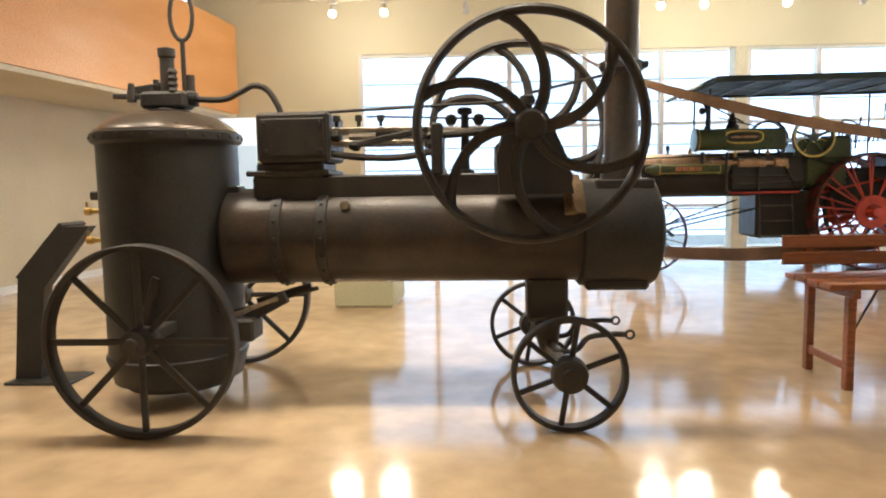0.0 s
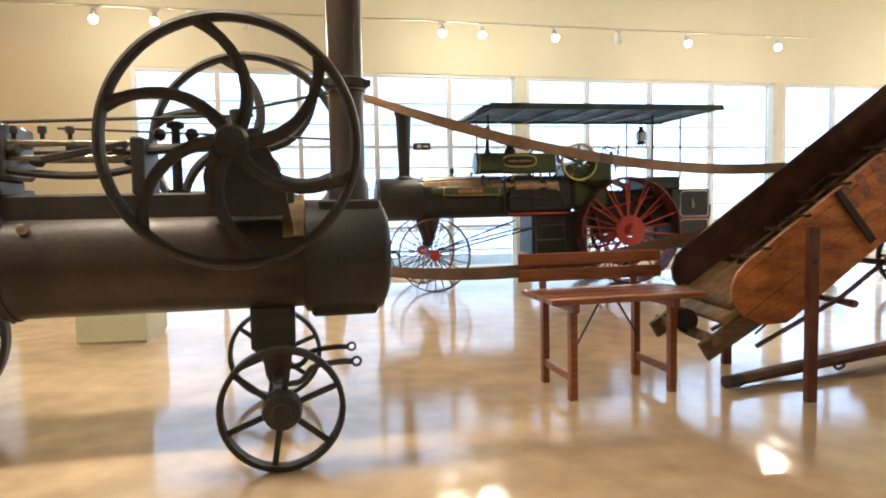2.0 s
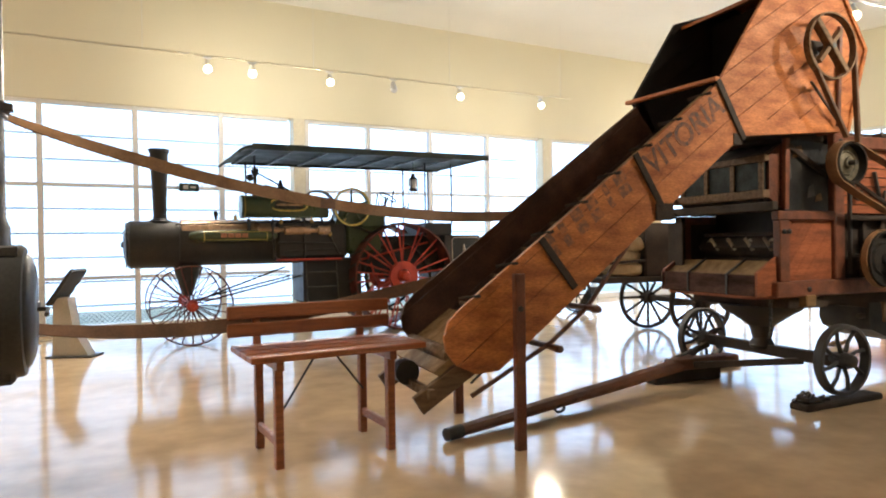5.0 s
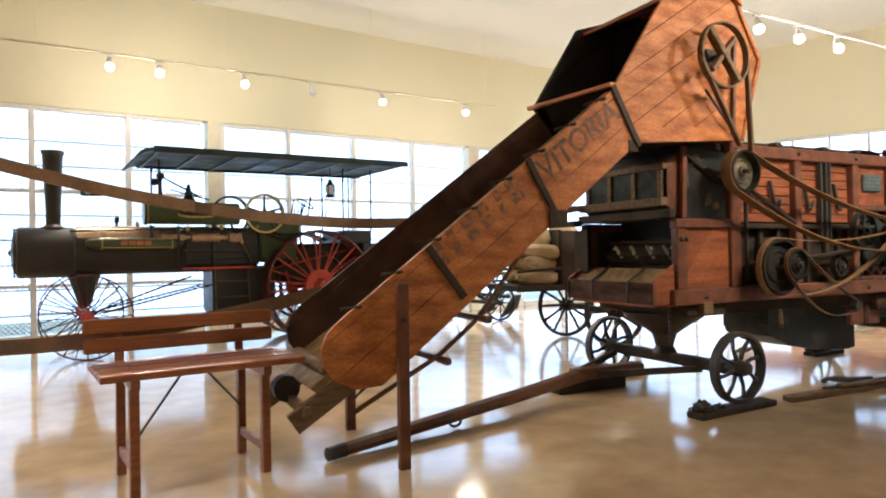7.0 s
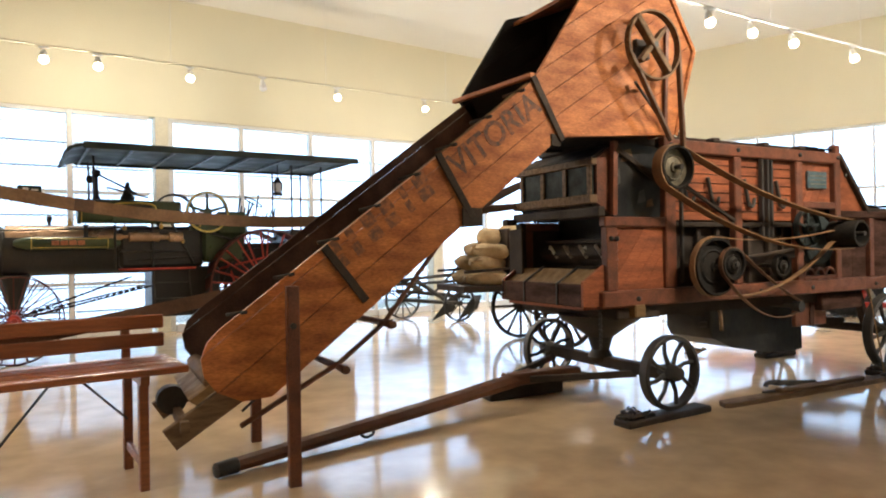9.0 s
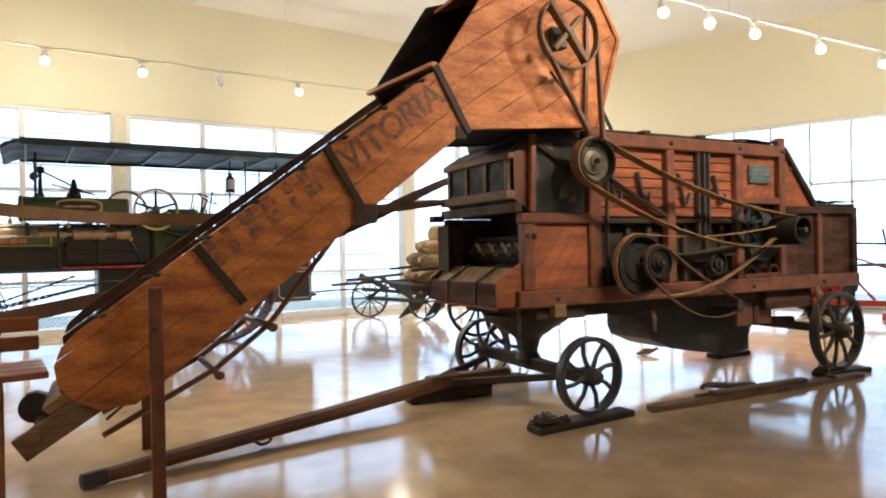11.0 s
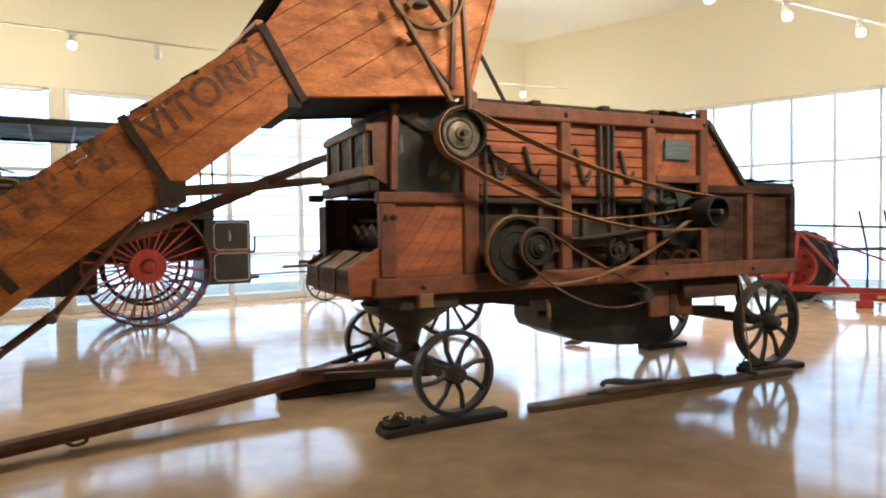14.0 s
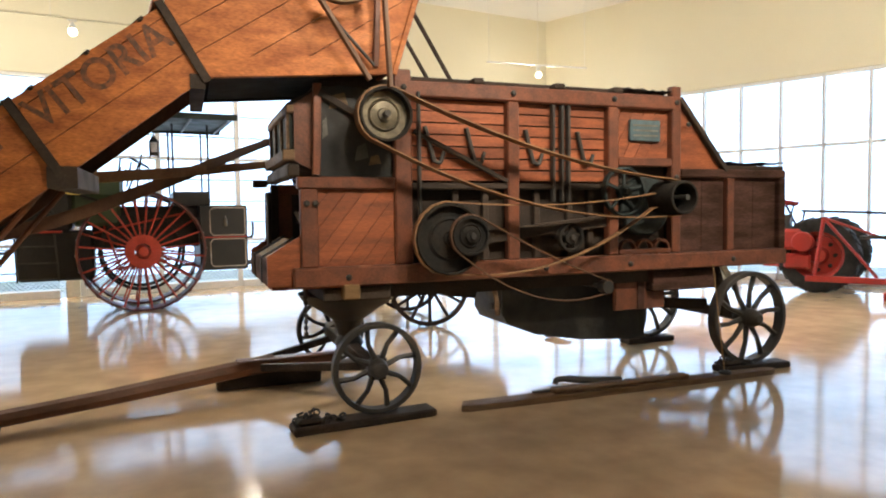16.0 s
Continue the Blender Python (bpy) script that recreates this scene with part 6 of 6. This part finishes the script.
part("lantern_glass", lathe((0, 0, 0.05), (0, 0, 1), [(0, 0.055), (0.07, 0.075), (0.15, 0.065)], seg=14), WHITE, lan, "milky lantern glass")
part("lantern_base", lathe((0, 0, 0.0), (0, 0, 1), [(0, 0.06), (0.02, 0.07), (0.05, 0.06)], seg=14), BLACK, lan)
part("lantern_hook", tube([(0, 0, 0.29), (0, 0, 0.5)], 0.008), BLACK, lan)
for k in range(4):
    a = math.pi / 4 + math.pi / 2 * k
    part("cage_wire", tube([(0.08 * math.cos(a), 0.08 * math.sin(a), -0.03), (0.08 * math.cos(a), 0.08 * math.sin(a), 0.2)], 0.008, seg=5), BLACK, lan)

sign = thing("exit_sign", ROOM @ pose(1.55, 0.0, 2.55), "small dark green exit sign box on the window bar", "sign")
part("sign_box", box(-0.17, 0.17, -0.08, 0.015, -0.07, 0.07, 0.01), EXIT_GREEN, sign)
part("sign_mark", box(-0.10, -0.02, -0.084, -0.0805, -0.035, 0.035), WHITE_LINE, sign)
part("sign_mark", box(0.02, 0.12, -0.084, -0.0805, -0.015, 0.015), WHITE_LINE, sign)

# ---- farm cart with sacks ----
cart = thing("farm_cart", pose(8.46, 8.5, 0, 0, 0, -6), "dark wooden farm cart on tall spoked wheels", "cart")
for y in (-0.68, 0.68):
    wheel(cart, (0, y, 0.52), 0.515, 0.06, 0.05, 0.09, 0.26, 12, 0.03, DARKW, flat=0.04, name="cart_wheel", label="tall dark wooden cart wheel")
part("axle", beam((0, -0.7, 0.52), (0, 0.7, 0.52), 0.08, 0.08), DARKW, cart)
part("bed", box(-1.5, 1.1, -0.52, 0.52, 0.84, 0.93, 0.01), DARKW, cart)
for y in (-0.50, 0.50):
    part("side_panel", box(-0.78, 1.1, y - 0.02, y + 0.02, 0.931, 1.70, 0.008), DARKW, cart)
    part("side_rail", beam((-1.48, y, 1.12), (-0.78, y, 1.16), 0.03, 0.04), DARKW, cart)
part("front_panel", box(-0.80, -0.76, -0.479, 0.479, 0.931, 1.72, 0.008), DARKW, cart)
part("back_panel", box(1.06, 1.10, -0.479, 0.479, 0.931, 1.60, 0.008), DARKW, cart)


def sack(x, y, z, sx, sy, sz, yaw, lean=0.0, seed=0):
    """A full sack: a bulging body with creases that gather towards the tied mouth."""
    bm = B()
    bmesh.ops.create_uvsphere(bm, u_segments=36, v_segments=22, radius=1, matrix=Matrix.Rotation(radians(90), 4, "Y"))
    for v in bm.verts:
        c = v.co.copy()
        a = math.atan2(c.z, c.y)
        crease = 0.05 * math.sin(9 * a + seed) * max(0, c.x) ** 2
        k = 1 + 0.13 * noise.noise(c * 1.6 + V(seed, 0, 0)) + 0.07 * abs(noise.noise(c * 3.6 + V(seed, 2, 0))) + crease
        neck = 1 - 0.45 * max(0, (c.x - 0.7) / 0.3) ** 1.5
        v.co = V(math.copysign(abs(c.x) ** 0.75, c.x) * sx * k, math.copysign(abs(c.y) ** 0.85, c.y) * sy * k * neck, math.copysign(abs(c.z) ** 0.8, c.z) * sz * k * neck)
    t = tagged(part("grain_sack", bm, SACK, None), "full cream sackcloth bag on the cart", "sack", "sacks on the cart")
    t.matrix_world = cart.matrix_basis @ pose(x, y, z, 0, lean, yaw)
    part("sack_mouth", lathe((sx * 0.97, 0, 0), (1, 0, 0), [(-0.02, 0.03), (0.02, 0.022), (0.045, 0.045), (0.06, 0.035)], seg=12), SACK, t, "gathered sack mouth")
    return t


sack(-1.05, -0.30, 1.03, 0.29, 0.20, 0.115, 172, 0, 1)
sack(-1.02, 0.24, 1.03, 0.30, 0.21, 0.115, -6, 0, 2)
sack(-0.98, -0.24, 1.22, 0.28, 0.20, 0.115, 190, -6, 3)
sack(-1.00, 0.26, 1.23, 0.29, 0.20, 0.115, 12, 6, 4)
sack(-0.95, -0.28, 1.40, 0.26, 0.19, 0.11, 160, -4, 5)
sack(-0.93, 0.15, 1.42, 0.27, 0.20, 0.11, 20, 4, 6)
sack(-0.90, -0.10, 1.60, 0.15, 0.19, 0.13, 80, 20, 7)
sack(-0.52, -0.12, 1.68, 0.24, 0.20, 0.12, 30, 0, 8)

# ---- wheel plough by the windows ----
pg = thing("wheel_plough", at(8.6, 12.6), "dark iron wheel plough with thin spoked wheels", "plough")
for x, y, R, n in ((8.22, 13.1, 0.40, 12), (8.95, 11.95, 0.36, 8)):
    bm = rim((x, y, R), (0, 1, 0), R, 0.07, 0.035)
    w = part("wheel", bm, IRON, pg, world=True)
    for k in range(n):
        a = 2 * math.pi * k / n
        part("spoke", tube([(x, y, R), (x + (R - 0.02) * math.cos(a), y, R + (R - 0.02) * math.sin(a))], 0.015, seg=5), IRON, w, world=True)
    part("hub", lathe((x, y, R), (0, 1, 0), [(-0.06, 0.03), (-0.05, 0.05), (0.05, 0.05), (0.06, 0.03)], seg=12), IRON, w, world=True)
for a, b, r in (((7.3, 12.8, 0.72), (9.6, 12.4, 0.80), 0.03), ((8.22, 13.1, 0.40), (8.95, 11.95, 0.36), 0.04), ((7.6, 12.75, 0.80), (9.3, 12.3, 0.95), 0.035), ((8.3, 12.7, 0.85), (8.9, 12.3, 0.35), 0.045), ((7.9, 12.8, 0.9), (8.4, 12.5, 0.6), 0.05), ((9.0, 12.2, 0.5), (9.7, 12.0, 0.9), 0.05), ((7.9, 12.7, 0.62), (9.4, 12.3, 0.45), 0.04), ((8.6, 12.5, 0.5), (9.25, 12.3, 1.2), 0.025), ((8.9, 12.3, 0.6), (9.5, 12.2, 1.45), 0.02), ((8.22, 13.1, 0.40), (8.5, 12.7, 0.75), 0.03)):
    part("plough_bar", tube([a, b], r), IRON, pg, world=True)
part("share", prism([(8.45, 0.02), (8.95, 0.20), (9.1, 0.50), (8.9, 0.50)], 12.2, 12.23), IRON, pg, "dark plough share", world=True)
part("share", prism([(8.95, 0.02), (9.4, 0.22), (9.5, 0.50), (9.3, 0.50)], 12.0, 12.03), IRON, pg, "dark plough share", world=True)
for a, b in (((5.2, 11.75, 0.62), (7.5, 12.8, 0.62)), ((7.3, 12.8, 0.62), (8.3, 13.0, 0.60))):
    part("tow_chain", tube([a, b], 0.018), IRON, pg, world=True)

# ---- red tractor with implement ----
tr = thing("tractor", pose(15.5, 8.0, 0, 0, 0, -60) @ pose(-0.24, 0.1, 0), "bright red farm tractor with a black ribbed rear tyre", "tractor")
for v in (0.0, 1.25):
    o = V(0.10, v, 0.63)
    tyre = part("tyre", lathe(o, (0, 1, 0), [(-0.13, 0.40), (-0.15, 0.52), (-0.13, 0.60), (-0.06, 0.625), (0.06, 0.625), (0.13, 0.60), (0.15, 0.52), (0.13, 0.40)], seg=48, caps=False), RUBBER, tr, "black ribbed rubber tyre")
    for k in range(22):
        a = 2 * math.pi * k / 22
        for sgn in (-1, 1):
            part("lug", beam(o + V(0.63 * math.cos(a), 0, 0.63 * math.sin(a)), o + V(0.61 * math.cos(a + 0.16), 0.14 * sgn, 0.61 * math.sin(a + 0.16)), 0.045, 0.035, up=(math.cos(a), 0, math.sin(a))), RUBBER, tyre)
    part("wheel_disc", lathe(o, (0, 1, 0), [(-0.10, 0.05), (-0.10, 0.12), (0.0, 0.16), (0.02, 0.33), (-0.10, 0.37), (-0.12, 0.41), (0.12, 0.41), (0.05, 0.36), (0.03, 0.05)], seg=36), TRACTOR_RED, tyre, "red dished wheel disc")
    for k in range(8):
        a = 2 * math.pi * k / 8
        part("wheel_bolt", lathe(o + V(0.25 * math.cos(a), 0.0, 0.25 * math.sin(a)), (0, -1, 0), [(0.0, 0.035), (0.03, 0.035), (0.04, 0.02)], seg=8), RUBBER, tyre)
part("rear_housing", box(-0.42, 0.35, 0.25, 1.0, 0.52, 0.92, 0.08), TRACTOR_RED, tr)
part("gearbox", box(-1.6, -0.55, 0.42, 0.85, 0.48, 0.95, 0.06), TRACTOR_RED, tr)
part("fender", lathe((0.10, 0.06, 0.63), (0, 1, 0), [(0.16, 0.5), (0.18, 0.5), (0.18, 0.3), (0.16, 0.3)], seg=30), TRACTOR_RED, tr)
part("drive_casing", box(-0.50, -0.12, -0.26, -0.14, 0.72, 1.08, 0.05), TRACTOR_RED, tr)
part("drive_casing", box(-0.40, 0.02, -0.24, -0.13, 0.40, 0.66, 0.04), TRACTOR_RED, tr)
part("brake_drum", lathe((-0.10, -0.30, 0.86), (0, 1, 0), [(0, 0.03), (0, 0.15), (0.02, 0.17), (0.12, 0.17)], seg=24), TRACTOR_RED, tr)
part("control_lever", tube([(-0.45, -0.1, 1.05), (-0.30, -0.15, 1.30), (-0.26, -0.15, 1.48)], 0.016), IRON, tr)
part("control_lever", tube([(-0.22, 0.1, 0.95), (-0.12, 0.05, 1.40)], 0.016), IRON, tr)
part("light_bracket", box(-0.16, -0.04, -0.1, 0.0, 1.08, 1.22, 0.02), PLATE, tr)
part("bonnet", box(-2.6, -1.2, 0.38, 0.88, 0.9, 1.35, 0.10), TRACTOR_RED, tr)
part("axle_tube", tube([(0.10, 0.0, 0.63), (0.10, 1.25, 0.63)], 0.11, seg=16), TRACTOR_RED, tr)
seat = part("seat", lathe((-0.50, 0.45, 1.48), (0.2, 0, 1), [(0, 0.02), (0.01, 0.15), (0.05, 0.19), (0.09, 0.20), (0.085, 0.185), (0.05, 0.17), (0.03, 0.02)], seg=24), TRACTOR_RED, tr, "red pan seat")
part("seat_spring", beam((-0.5, 0.45, 1.48), (-0.3, 0.6, 0.98), 0.05, 0.03), IRON, seat)
part("tool_box", box(-0.68, -0.38, 0.15, 0.40, 1.02, 1.32, 0.02), PLATE, tr)
part("footplate", box(-0.75, -0.1, -0.10, 0.22, 0.42, 0.46, 0.01), TRACTOR_RED, tr)
for a, b, r in (((-0.45, 0.0, 0.9), (-0.1, 0.1, 0.45), 0.025), ((-0.6, 0.05, 0.6), (0.0, 0.05, 0.7), 0.03), ((-0.3, 0.05, 1.1), (0.0, 0.1, 0.8), 0.03)):
    part("linkage", tube([a, b], r), TRACTOR_RED, tr)
im = thing("red_implement", pose(15.5, 8.0, 0, 0, 0, -60), "red steel toolbar implement hitched behind the tractor", "implement")
part("main_beam", box(-0.25, 2.6, -0.42, -0.32, 0.22, 0.32, 0.01), TRACTOR_RED, im)
part("main_beam", box(0.9, 2.6, -0.55, -0.45, 0.12, 0.24, 0.01), TRACTOR_RED, im)
for a, b, r in (((0.0, -0.35, 1.26), (-0.12, -0.35, 0.32), 0.03), ((0.0, -0.35, 1.26), (0.75, -0.36, 0.32), 0.025), ((0.0, -0.3, 1.26), (1.3, -0.3, 0.75), 0.02)):
    part("mast_bar", tube([a, b], r), TRACTOR_RED, im)
part("top_link", tube([(-0.35, -0.2, 1.38), (1.6, -0.3, 1.30)], 0.022), IRON, im)
part("cross_bar", tube([(0.5, -0.3, 0.95), (2.0, -0.4, 0.98)], 0.03), IRON, im)
for k in range(3):
    part("stand_rod", tube(spread([(1.0 + 0.35 * k, -0.3, 0.3), (1.0 + 0.35 * k, -0.3, 0.9), (0.88 + 0.35 * k, -0.3, 1.6)]), 0.02), IRON, im)
part("reflector", box(1.15, 1.35, -0.56, -0.552, 0.16, 0.21), YELLOW, im)
part("foot", box(0.85, 1.1, -0.58, -0.3, 0.0, 0.12, 0.01), TRACTOR_RED, im)
part("foot", box(2.3, 2.5, -0.58, -0.3, 0.0, 0.12, 0.01), TRACTOR_RED, im)
